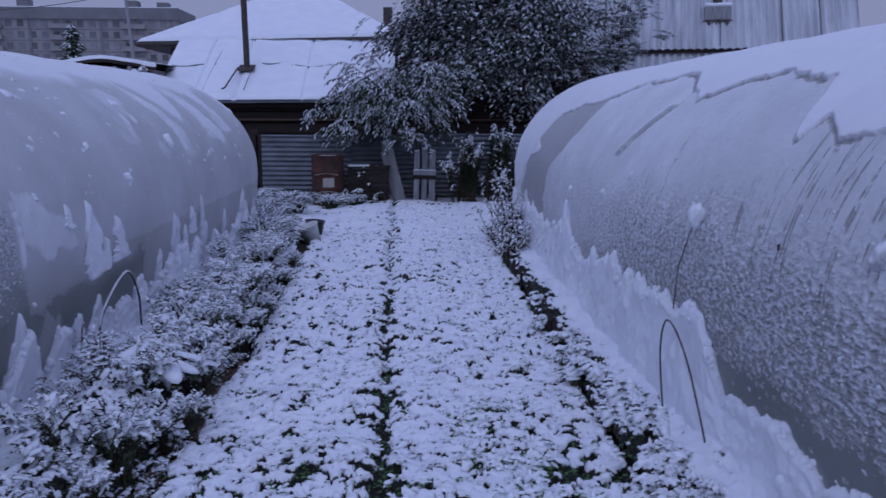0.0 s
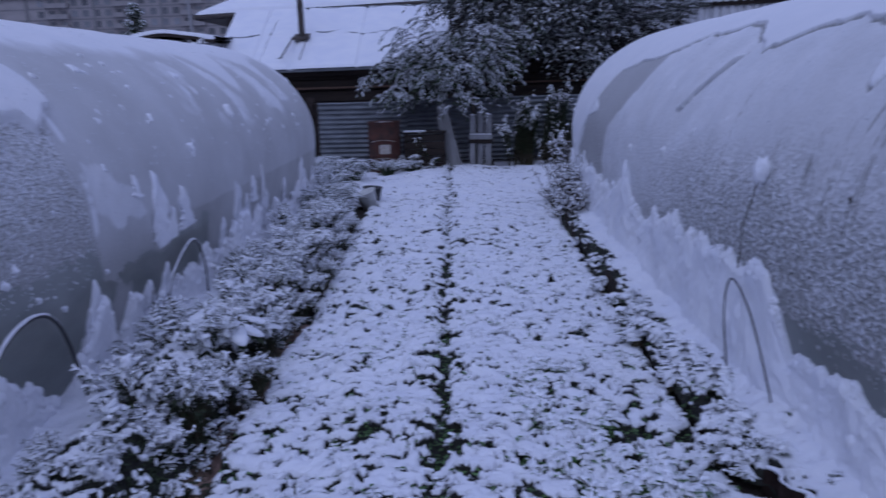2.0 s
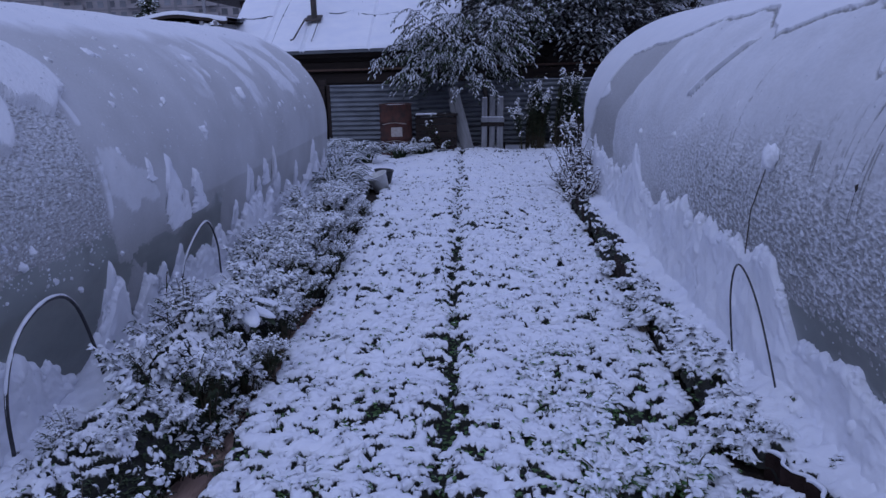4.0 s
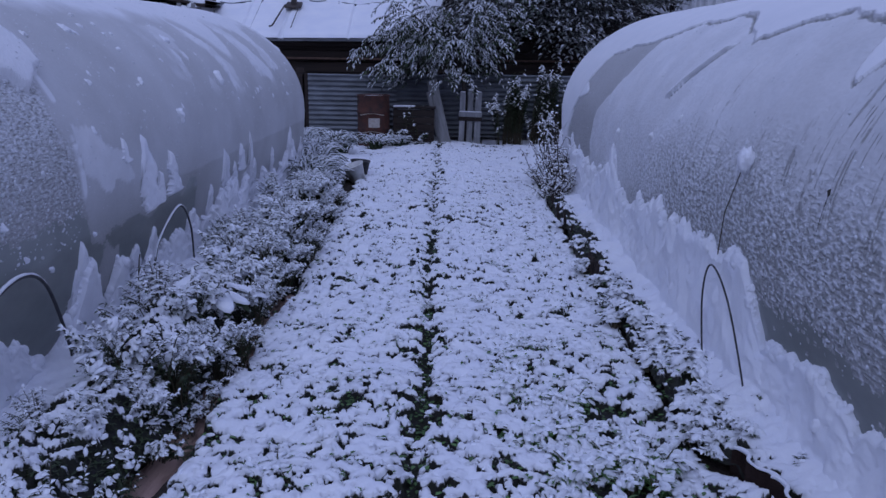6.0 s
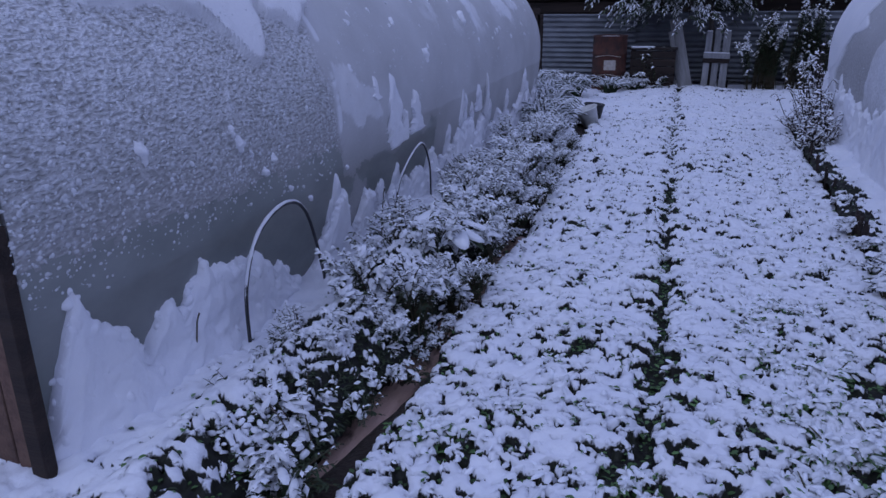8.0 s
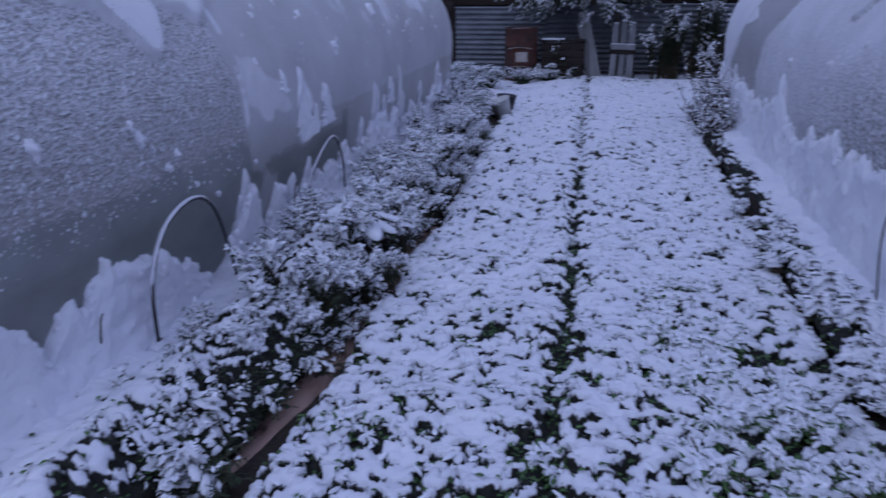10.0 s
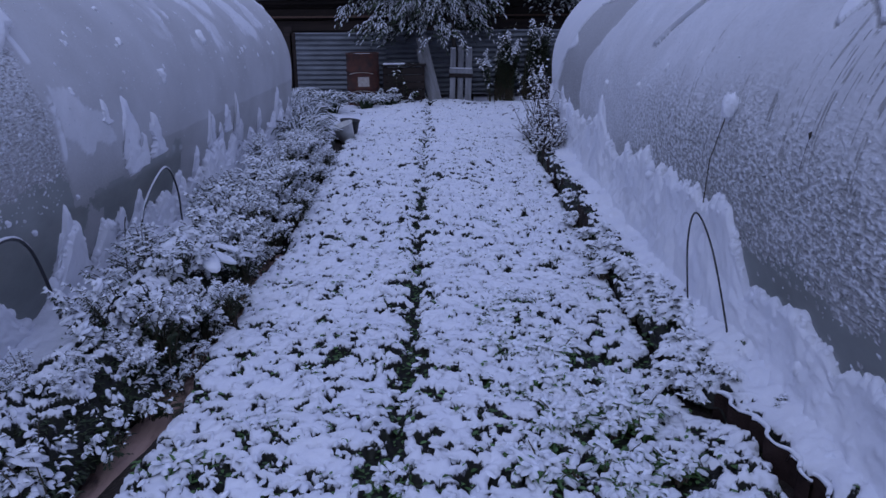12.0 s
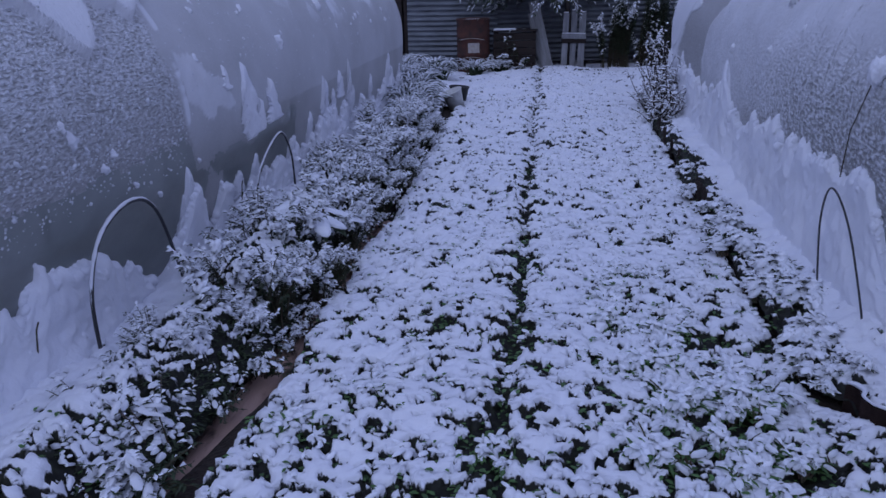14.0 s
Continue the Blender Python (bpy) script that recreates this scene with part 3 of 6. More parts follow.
def half_width(z, rise):
    z = np.asarray(z, float)
    up = HALF * np.sqrt(np.clip(1 - ((z - 0.9) / rise) ** 2, 0, 1))
    return np.where(z > 0.9, up, HALF * (1 - 0.1 * ((0.9 - z) / 0.9) ** 2))


def profile(rise, n):
    """Points across the tunnel, from the path side over the crest, evenly spaced: offset from the axis (towards the path is +) and height."""
    a = np.linspace(0, math.pi, 600)
    z_low = np.linspace(-0.1, 0.9, 200)[:-1]
    w = np.concatenate([half_width(z_low, rise), HALF * np.cos(a), -half_width(z_low[::-1], rise)])
    z = np.concatenate([z_low, 0.9 + rise * np.sin(a), z_low[::-1]])
    s = np.concatenate([[0], np.cumsum(np.hypot(np.diff(w), np.diff(z)))])
    t = np.linspace(0, s[-1], n)
    return np.interp(t, s, w), np.interp(t, s, z), t


def sag(y, z, y0):
    """The film hangs in a little between the ribs."""
    return -0.008 * (0.5 - 0.5 * np.cos(2 * np.pi * (y - y0) / RIB)) * smooth01(0.1, 0.7, z)


def surface(cx, side, rise, y0, ys, n, out=0.0):
    """Grid of points on the film, and its outward normals. side: +1 where the path lies towards +x."""
    w, z, s = profile(rise, n)
    dw, dz = np.gradient(w), np.gradient(z)
    ln = np.hypot(dw, dz)
    nw, nz = dz / ln, -dw / ln
    Y = np.repeat(ys[:, None], n, 1)
    off = out + sag(Y, z[None], y0)
    X = cx + side * (w[None] + off * nw[None])
    Z = z[None] + off * nz[None]
    N = np.stack([np.repeat(side * nw[None], len(ys), 0), 0 * Y, np.repeat(nz[None], len(ys), 0)], -1)
    return np.stack([X, Y, Z], -1), N, np.repeat(z[None], len(ys), 0), np.repeat(s[None], len(ys), 0)


def film_tunnel(cx, side, rise, y0, y1, label, thickness, grain_share, near_step, seed, door_end, across, coat):
    top = thing("film_tunnel", label, "greenhouse", "film tunnels beside the bed")
    ys = np.linspace(y0, y1, 110)
    V, N, Z, S = surface(cx, side, rise, y0, ys, 70)
    part("film", mesh("film", V.reshape(-1, 3), grid_faces(110, 70), FILM), top, "translucent grey-green plastic film")
    w, z, s = profile(rise, 36)
    ribs = int(round((y1 - y0) / RIB))
    rib = tubes("rib", [([(cx + side * (a - 0.02 * a / HALF), 0, b - 0.02) for a, b in zip(w, z)], 0.013)], GREY_WOOD, 6)
    for k in range(ribs + 1):
        ob = part("rib", rib, top)
        ob.location = (0, min(y0 + 0.02 + k * RIB, y1 - 0.02), 0)
    # the earth bed inside, banked against the film
    iy, iu = np.linspace(y0 + 0.05, y1 - 0.05, 120), np.linspace(0, 1, 14)
    IY, IU = np.meshgrid(iy, iu, indexing="ij")
    iz = -0.1 + (0.2 + 0.45 * fbm(IY * 1.3, IU * 0, seed + 60)) * np.clip(1.05 - IU * 1.2, 0, 1) * (0.8 + 0.4 * fbm(IY * 7, IU * 7, seed + 61))
    part("earth_bed", mesh("earth_bed", np.stack([cx + side * (HALF * 0.9 - 0.02 - IU * 1.2), IY, iz], -1).reshape(-1, 3), grid_faces(120, 14), EARTH), top, "brown earth inside the tunnel")
    # end walls: boards at the near end, film at the far end
    far = [(cx + side * a * 0.995, y1 - 0.005, b) for a, b in zip(w, z)]
    bm = bmesh.new()
    face = bm.faces.new([bm.verts.new(p) for p in far])
    bmesh.ops.triangulate(bm, faces=[face])
    part("end_wall", from_bm("end_wall", bm, FILM), top)
    x = -HALF + 0.02
    while x < HALF - 0.03:
        xm = min(x + 0.145, HALF - 0.02)
        h = float(min(0.9 + rise * math.sqrt(max(0, 1 - (max(abs(x), abs(xm)) / HALF) ** 2)), 2.2))
        part("board", block("board", (cx + x, y0 - 0.03, -0.1), (cx + xm, y0 - 0.006, h), BROWN_WOOD if door_end else GREY_WOOD, 0.003), top)
        x += 0.15
    part("corner_post", block("corner_post", (cx + side * (HALF - 0.03) - 0.03, y0 - 0.05, -0.1), (cx + side * (HALF - 0.03) + 0.03, y0 - 0.002, 0.95), DARK_WOOD), top)
    # snow on the film
    ys = np.concatenate([np.arange(y0, 0.8, 0.03), np.arange(max(y0, 0.8), 5.0, near_step), np.arange(5.0, y1, 0.025)])
    n = across
    V, N, Z, S = surface(cx, side, rise, y0, ys, n)
    half = int(n * 0.66)
    V, N, Z, S = V[:, :half], N[:, :half], Z[:, :half], S[:, :half]
    Y = V[..., 1]
    over = S > S[0, -1] / 0.66 * 0.5
    zz = np.where(over, 2 * (0.9 + rise) - Z, Z)
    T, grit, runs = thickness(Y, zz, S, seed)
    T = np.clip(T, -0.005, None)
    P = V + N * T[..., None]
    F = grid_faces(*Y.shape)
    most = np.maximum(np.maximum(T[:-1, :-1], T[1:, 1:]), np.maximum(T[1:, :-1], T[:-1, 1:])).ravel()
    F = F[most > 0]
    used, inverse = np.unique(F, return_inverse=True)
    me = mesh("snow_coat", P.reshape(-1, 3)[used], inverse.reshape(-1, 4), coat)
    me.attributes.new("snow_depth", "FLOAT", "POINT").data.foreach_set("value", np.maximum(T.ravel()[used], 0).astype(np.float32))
    me.attributes.new("run_marks", "FLOAT", "POINT").data.foreach_set("value", runs.ravel()[used].astype(np.float32))
    me.attributes.new("grit", "FLOAT", "POINT").data.foreach_set("value", grit.ravel()[used].astype(np.float32))
    tagged(new("snow_coat", me), "snow clinging to the plastic film in sheets", "snow", kind="stuff")
    # grains of snow frozen on the film
    r = np.random.default_rng(seed)
    i, j = r.integers(0, Y.shape[0], 230000), r.integers(0, half, 230000)
    chance = grain_share(Y[i, j], zz[i, j], T[i, j])
    ok = r.random(len(i)) < chance * np.where(Y[i, j] < 5, 1.0, 1.9)
    i, j = i[ok], j[ok]
    nn = N[i, j]
    o = V[i, j] + nn * (np.maximum(T[i, j], 0)[:, None] - 0.002) + np.array([0, 1.0, 0]) * r.uniform(-0.008, 0.008, len(i))[:, None] + np.cross(nn, (0, 1.0, 0)) * r.uniform(-0.007, 0.007, len(i))[:, None]
    along = np.array([0, 1.0, 0]) + 0.5 * r.normal(size=(len(i), 3)) * (0, 0, 1)
    size = np.exp(r.normal(-5.1, 0.36, len(i)))
    ax = frames_along(along - nn * np.sum(along * nn, 1)[:, None], nn, size, r.uniform(0.5, 0.85, len(i))[:, None], r.uniform(0.4, 0.7, len(i))[:, None])
    tagged(new("snow_grains", scatter("snow_grains", dome_template(2, 5), (o, *ax), GRAIN)), "small grains of snow frozen on the film", "snow", kind="stuff")
    return top


def lumps(y, z, s, spots):
    """Single clods on the film: y, z, size, height."""
    t = 0 * y
    rise = z[0] <= z[0].max()
    for a, b, r, h in spots:
        at = np.interp(b, z[0][rise], s[0][rise])
        near = (np.abs(y - a) < 2 * r) & (np.abs(s - at) < 2 * r)
        d = (np.abs((y[near] - a + 0.3 * (s[near] - at)) / (r * 0.62)) ** 3 + np.abs((s[near] - at) / (r * 0.85)) ** 3) ** 0.333 + 0.4 * (fbm(y[near] * 24, s[near] * 24, 4, 3) - 0.5)
        t[near] = np.maximum(t[near], h * smooth01(0, 0.4, 1 - d) * (0.75 + 0.5 * fbm(y[near] * 40, s[near] * 40, 9, 2)))
    return t


def coat_right(y, z, s, seed):
    edge = np.interp(y, [0.5, 1.6, 2.46, 2.66, 2.77, 2.88, 2.97, 3.02, 3.07, 3.14, 3.79, 4.38, 4.42, 4.98, 5.1, 5.95, 6.78, 7.3, 7.9, 8.4, 8.9, 9.5],
                     [1.45, 1.50, 1.53, 1.50, 1.55, 1.60, 1.49, 1.52, 1.66, 1.74, 1.81, 1.68, 1.66, 1.84, 1.86, 1.82, 1.68, 1.66, 1.58, 1.12, 0.80, 0.6])
    edge = edge + 0.05 * (fbm(y * 5, y * 0 + 1.0, seed) - 0.5) + 0.03 * (fbm(y * 16, s * 9, seed + 40) - 0.5)
    over = z - edge
    thick = 0.018 * smooth01(-0.004, 0.014, over) * (0.8 + 0.5 * fbm(y * 2, s * 2, seed + 2))
    # narrow cut in the coat: dark film stands for the shadow under the edge
    edge_shadow = smooth01(-0.017, -0.011, over) * smooth01(0.0, -0.004, over) * smooth01(0.34, 0.44, fbm(y * 4, y * 0, seed + 21))
    flap = np.interp(z, [1.3, 1.67], [5.15, 4.68])
    u = y - flap
    inz = smooth01(1.28, 1.33, z) * smooth01(1.68, 1.63, z)
    thick = np.maximum(thick, 0.032 * smooth01(-0.02, 0.012, u + 0.03 * (fbm(y * 12, s * 12, 5) - 0.5)) * smooth01(0.13, 0.03, u) * inz)
    edge_shadow = np.maximum(edge_shadow, smooth01(-0.03, -0.022, u) * smooth01(-0.006, -0.012, u) * inz)
    cover = (0.0088 + 0.004 * (fbm(y * 5, s * 5, seed + 3) - 0.5)) * (1 - 0.3 * smooth01(4.6, 2.6, y))
    broken = smooth01(1.3, 0.72, z + 0.22 * (fbm(y * 1.6, s * 1.6, seed + 8) - 0.5))
    near = smooth01(6.2, 3.8, y)
    runs = smooth01(0.34, 0.58, fbm(y * 3, z * 3, seed + 17)) * smooth01(5.0, 3.6, y) * smooth01(1.66, 1.4, z) * smooth01(0.3, 0.7, z)
    low = smooth01(0.75, 0.3, z + 0.16 * (fbm(y * 3, s * 3, seed + 7) - 0.5))
    rough = broken * (0.14 + 0.86 * near)
    t = cover * (1 - 0.6 * rough) + (0.1 + rough) * (0.004 * (fbm(y * 16, s * 24, seed + 31, 2) - 0.5) + 0.004 * (vnoise(y * 46 + s * 9, s * 62 - y * 8, seed + 33) - 0.5)) - 0.0062 * low - 0.02 * edge_shadow
    lo = np.interp(z, [0.3, 1.05, 1.25, 1.5, 1.67], [7.75, 7.25, 6.9, 6.6, 6.6]) + 0.25 * (fbm(z * 6, y * 3, seed + 4) - 0.5)
    hi = np.interp(z, [0.3, 0.7, 1.15, 1.6], [9.05, 8.95, 8.5, 8.05]) - 0.42 * np.exp(-((z - 1.2) / 0.085) ** 2) + 0.2 * (fbm(z * 7, y * 3, seed + 5) - 0.5)
    bare = smooth01(0.0, 0.05, y - lo) * smooth01(0.0, 0.05, hi - y)
    t = t * (1 - bare) + (0.0024 + 0.0016 * (fbm(y * 3, s * 3, seed + 15) - 0.5) - 0.0012 * smooth01(1.2, 0.8, z)) * bare
    far = smooth01(0.0, 0.04, y - hi)
    t = np.maximum(t, 0.012 * far * smooth01(0.2, 0.5, z))
    top = np.maximum(thick, lumps(y, z, s, [ (2.10, 1.18, 0.065, 0.04), (5.2, 1.02, 0.05, 0.03), (4.7, 1.2, 0.035, 0.02), (6.2, 0.95, 0.05, 0.03), (4.2, 1.3, 0.025, 0.015), (5.6, 1.45, 0.03, 0.015)]))
    return np.maximum(t, top), 0.05 * (0.05 + 0.95 * rough) * smooth01(0.014, 0.008, top), 0.0064 * runs * smooth01(0.012, 0.006, top)


def coat_left(y, z, s, seed):
    edge = 1.80 + 0.22 * (fbm(y * 1.3, y * 0 + 2.0, seed) - 0.5) - 0.36 * np.exp(-((y - 7.15) / 0.28) ** 2) - 0.25 * np.exp(-((y - 8.5) / 0.2) ** 2)
    side = 3.62 + 0.12 * np.sin(z * 9) + 0.1 * (fbm(z * 8, y * 0, seed + 3) - 0.5)
    slab = np.interp(y, [1.5, 2.0, 2.5, 2.74, 2.84, 2.9, 2.99, 3.11, 3.2, 3.27, 3.38, 3.48, 3.58, 3.63], [1.66, 1.56, 1.52, 1.46, 1.38, 1.32, 1.25, 1.34, 1.52, 1.45, 1.44, 1.38, 1.44, 1.47])
    slab = slab + 0.07 * (fbm(y * 8, s * 8, seed + 51) - 0.5)
    edge = np.where(y < side, slab, edge)
    over = z - edge
    thick = smooth01(-0.02, 0.03, over) * np.where(y < side, 0.05, 0.013 * smooth01(0, 0.2, over) + 0.004) * (0.45 + 0.7 * fbm(y * 3, s * 3, seed + 2) + 0.5 * fbm(y * 13, s * 13, seed + 22, 3))
    frost = smooth01(3.62, 3.54, y + 0.12 * (fbm(z * 5, y * 4, seed + 4) - 0.5) - 0.12 * smooth01(1.0, 0.7, z))
    low = smooth01(1.3, 0.74, z + 0.12 * (fbm(y * 2.5, s * 2.5, seed + 7) - 0.5))
    speck = 0.0056 - 0.005 * low + (1 - 0.75 * low) * (0.004 * (fbm(y * 16, s * 24, seed + 31, 2) - 0.5) + 0.004 * (vnoise(y * 46 + s * 9, s * 62 - y * 8, seed + 33) - 0.5)) + 0.002 * (fbm(y * 4, s * 4, seed + 14) - 0.5)
    veil = 0.0042 + 0.0025 * (fbm(y * 4, s * 4, seed + 9) - 0.5) + 0.003 * (fbm(y * 2, s * 1.5, seed + 19) - 0.5) - 0.005 * smooth01(0.9, 0.45, z + 0.2 * (fbm(y * 1.5, s * 2.5, seed + 5) - 0.5)) * smooth01(6.2, 4.2, y)
    fine = (0.004 + 0.01 * smooth01(0.5, 0.75, fbm(y * 6, s * 6, seed + 13))) * smooth01(0.565, 0.59, fbm((y + 0.45 * z) * 3.4, (z - 0.2 * y) * 3.4, seed + 12, 5) + 0.05 * smooth01(1.5, 1.95, z)) * smooth01(5.2, 6.4, y) * smooth01(1.15, 1.4, z)
    seam = 0.73 + 0.03 * (fbm(y * 2, y * 0, seed + 41) - 0.5)
    veil = veil - 0.0022 * smooth01(seam + 0.012, seam - 0.008, z) * smooth01(4.4, 4.9, y)
    t = frost * speck + (1 - frost) * (np.minimum(veil, 0.0062) + fine)
    t = t - frost * 0.004 * smooth01(0.86, 0.6, z)
    rim = (1 - frost) * 0.014 * np.exp(-((y - 3.66) / 0.035) ** 2) * smooth01(0.75, 0.9, z) * smooth01(0.4, 0.6, fbm(z * 9, z * 0, seed))
    inset = np.minimum(np.minimum(y - 3.68, 1.22 - 0.4 * (y - 3.72) - z), np.minimum(1.11 - 1.05 * (y - 4.06) - z, z - 0.82 - 0.5 * np.maximum(3.9 - y, 0)))
    slab_at = smooth01(0.0, 0.025, inset + 0.12 * (fbm(y * 9, s * 9, seed + 24) - 0.5))
    rim = np.maximum(rim, 0.0082 * slab_at * (0.85 + 0.3 * fbm(y * 14, s * 14, seed + 26, 3)))
    top = np.maximum(rim, thick)
    return np.maximum(t, top), (0.0012 + 0.028 * frost * (1 - 0.5 * low)) * smooth01(0.014, 0.008, top), 0 * t


def grains_right(y, z, depth):
    return (0.008 + 0.24 * smooth01(1.25, 0.85, z) * smooth01(0.42, 0.68, z) * smooth01(5.2, 3.0, y)) * (depth < 0.015) * smooth01(0.3, 0.5, z) * (0.55 + 0.9 * fbm(y * 3, z * 3, 51))


def grains_left(y, z, depth):
    return (0.36 * smooth01(3.66, 3.5, y) * smooth01(0.58, 0.86, z) * smooth01(2.0, 1.5, z) * (depth < 0.012) + 0.02 * smooth01(0.6, 0.9, z)) * (0.45 + 1.0 * fbm(y * 2.5, z * 3, 52))


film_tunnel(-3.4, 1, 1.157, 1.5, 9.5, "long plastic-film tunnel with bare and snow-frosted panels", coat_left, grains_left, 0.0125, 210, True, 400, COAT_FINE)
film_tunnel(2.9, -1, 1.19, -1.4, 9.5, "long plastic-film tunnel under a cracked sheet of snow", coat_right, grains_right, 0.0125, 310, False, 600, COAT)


def bank(cx, side, rise, y0, y1, height, spread, seed, label):
    """Snow that slid off the film and lies against its foot, with a torn upper rim still sticking to it."""
    ys, us = np.arange(y0, y1, 0.012), np.concatenate([np.linspace(0, 1, 64), [1.012]])
    Y, U = np.meshgrid(ys, us, indexing="ij")
    h = height(ys)
    even = np.convolve(np.pad(h, 19, mode="edge"), np.ones(39) / 39, "valid")
    Z = -0.12 + U * (even[:, None] + 0.12) + (h - even)[:, None] * smooth01(0.62, 1.0, U)
    w = half_width(np.clip(Z, 0, 3), rise)
    d = spread(ys)[:, None] * (1 - np.clip(U, 0, 1)) ** 1.6 + 0.06 * (1 - 0.7 * np.clip(U, 0, 1)) * (fbm(Y * 4, U * 2.5, seed) - 0.42) + 0.042 * (fbm(Y * 8 + U * 1.5, U * 5.5 - Y * 2, seed + 3, 4) - 0.5) + 0.024 * (fbm(Y * 22, U * 11, seed + 5, 3) - 0.5)
    d = (np.maximum(d, 0.0) + 0.035) * np.sqrt(np.clip((1.005 - U) / 0.06, 0.02, 1))
    d = np.where(U > 1, -0.02, d)
    V = np.stack([cx + side * (w + d), Y + 0.02 * (fbm(Y * 14, Z * 14, seed + 8) - 0.5), Z], -1)
    r = np.random.default_rng(seed)
    i = np.concatenate([r.integers(0, len(ys), 1300), r.integers(0, len(ys), 160)])
    j = np.concatenate([r.integers(58, 64, 1300), r.integers(10, 58, 160)])
    size = np.exp(r.normal(-4.15, 0.42, len(i)))
    turn = r.uniform(0, 6.28, len(i))
    out = np.stack([0 * turn + side, 0 * turn, 0 * turn + 0.8], -1)
    ax = frames_along(np.stack([0 * turn, np.cos(turn), np.sin(turn)], -1), out, size, r.uniform(0.6, 0.95, len(i))[:, None], r.uniform(0.4, 0.8, len(i))[:, None])
    tagged(new("snow_clods", scatter("snow_clods", dome_template(2, 8), (V[i, j] - np.array((side, 0, 0)) * 0.012, *ax), SNOW)), "rounded clods along the torn rim of snow", "snow", kind="stuff")
    return tagged(new("snow_bank", mesh("snow_bank", V.reshape(-1, 3), grid_faces(*Y.shape), SNOW)), label, "snow", kind="stuff")


def torn(y, seed):
    return 0.16 * (fbm(y * 4, y * 0, seed) - 0.5) + 0.2 * (np.abs(2 * fbm(y * 5, y * 0 + 5, seed + 1, 3) - 1) - 0.3) + 0.10 * (fbm(y * 9, y * 0, seed + 2, 3) - 0.5) + 0.05 * (vnoise(y * 34, y * 0, seed + 6) - 0.5)


def right_height(y):
    c = np.interp(y, [0.5, 1.5, 1.95, 2.1, 2.3, 2.56, 2.75, 2.9, 3.1, 3.15, 3.22, 3.34, 3.8, 4.25, 4.7, 5.16, 5.9, 6.07, 6.31, 7.0, 7.5, 8.2, 9.1, 9.5],
                  [0.5, 0.45, 0.46, 0.44, 0.3, 0.41, 0.43, 0.37, 0.34, 0.36, 0.48, 0.66, 0.64, 0.66, 0.55, 0.6, 0.46, 0.48, 0.73, 0.5, 0.42, 0.55, 0.42, 0.4])
    return np.maximum(c + (0.6 + 0.6 * smooth01(3.3, 4.2, y)) * torn(y, 400) + 0.10 * np.maximum(0, vnoise(y * 9, y * 0, 402) - 0.62) * smooth01(5, 7, y) * 8, 0.12)


def left_height(y):
    c = np.interp(y, [1.5, 1.56, 1.68, 1.72, 1.9, 2.0, 2.09, 2.22, 2.35, 2.55, 2.92, 3.05, 3.2, 3.36, 3.5, 3.6, 3.7, 3.78, 3.86, 4.06, 4.12, 4.2, 4.5, 5.0, 5.6, 6.3, 7.0, 8.0, 9.5],
                  [0.2, 0.30, 0.66, 0.56, 0.49, 0.27, 0.36, 0.39, 0.47, 0.43, 0.36, 0.30, 0.16, 0.1, 0.3, 0.4, 0.53, 0.4, 0.2, 0.46, 0.46, 0.2, 0.3, 0.34, 0.3, 0.42, 0.36, 0.34, 0.4])
    return np.maximum(c + (0.75 + 0.6 * smooth01(4.4, 5.5, y)) * torn(y, 430), 0.09)


bank(2.9, -1, 1.19, 0.6, 9.5, right_height, lambda y: 0.23 + 0.06 * (fbm(y * 1.5, y * 0, 77) - 0.5) - 0.05 * smooth01(6, 9, y), 410, "jagged bank of slid snow along the film's foot")
bank(-3.4, 1, 1.157, 1.5, 9.5, left_height, lambda y: 0.16 + 0.1 * smooth01(4.6, 6.0, y) + 0.12 * smooth01(3.2, 2.0, y) + 0.05 * (fbm(y * 1.5, y * 0, 79) - 0.5), 440, "torn bank of slid snow with upright shards on the film")


def shard(cx, side, rise, y, z, w, h, lean, seed):
    """A torn plate of snow that stayed on the film: ragged on both sides, thinning to its tip."""
    v, u = np.linspace(0, 1, 56), np.linspace(-1, 1, 23)
    taper = np.clip(1.05 - 0.55 * v ** 1.3 - 0.35 * (v < 0.08), 0.06, 1)
    sides = []
    for k in (0, 1):
        jag = fbm(v * (9 * h), v * 0 + 9 * k, seed + 3 * k, 2) + 0.7 * (fbm(v * (60 * h), v * 0 + 9 * k, seed + 5 + k, 3) - 0.5)
        sides.append(1.45 * w * taper * np.clip(0.15 + 1.5 * jag, 0.05, 2))
    crown = 0.62 + 0.38 * (1 - np.abs(u + 0.3 * math.sin(seed)) ** 1.5) + 0.55 * (fbm(u * 3.2, u * 0, seed + 6, 3) - 0.5)
    Z = z + v[:, None] * h * np.clip(crown, 0.3, 1.1)[None]
    Y = y + lean * v[:, None] * h + np.where(u < 0, u[None] * sides[0][:, None], u[None] * sides[1][:, None]) + 0.03 * (fbm(v[:, None] * 4, u[None] * 0, seed + 5) - 0.5)
    d = (0.026 + 0.02 * (fbm(Y * 18, Z * 18, seed) - 0.5)) * np.sqrt(np.clip(1 - u[None] ** 6, 0, 1)) * np.sqrt(np.clip(np.minimum(v, 1 - v)[:, None] * 14, 0, 1)) - 0.008
    V = np.stack([cx + side * (half_width(Z, rise) + d), Y, Z], -1)
    return mesh("snow_shard", V.reshape(-1, 3), grid_faces(56, 23), SNOW)


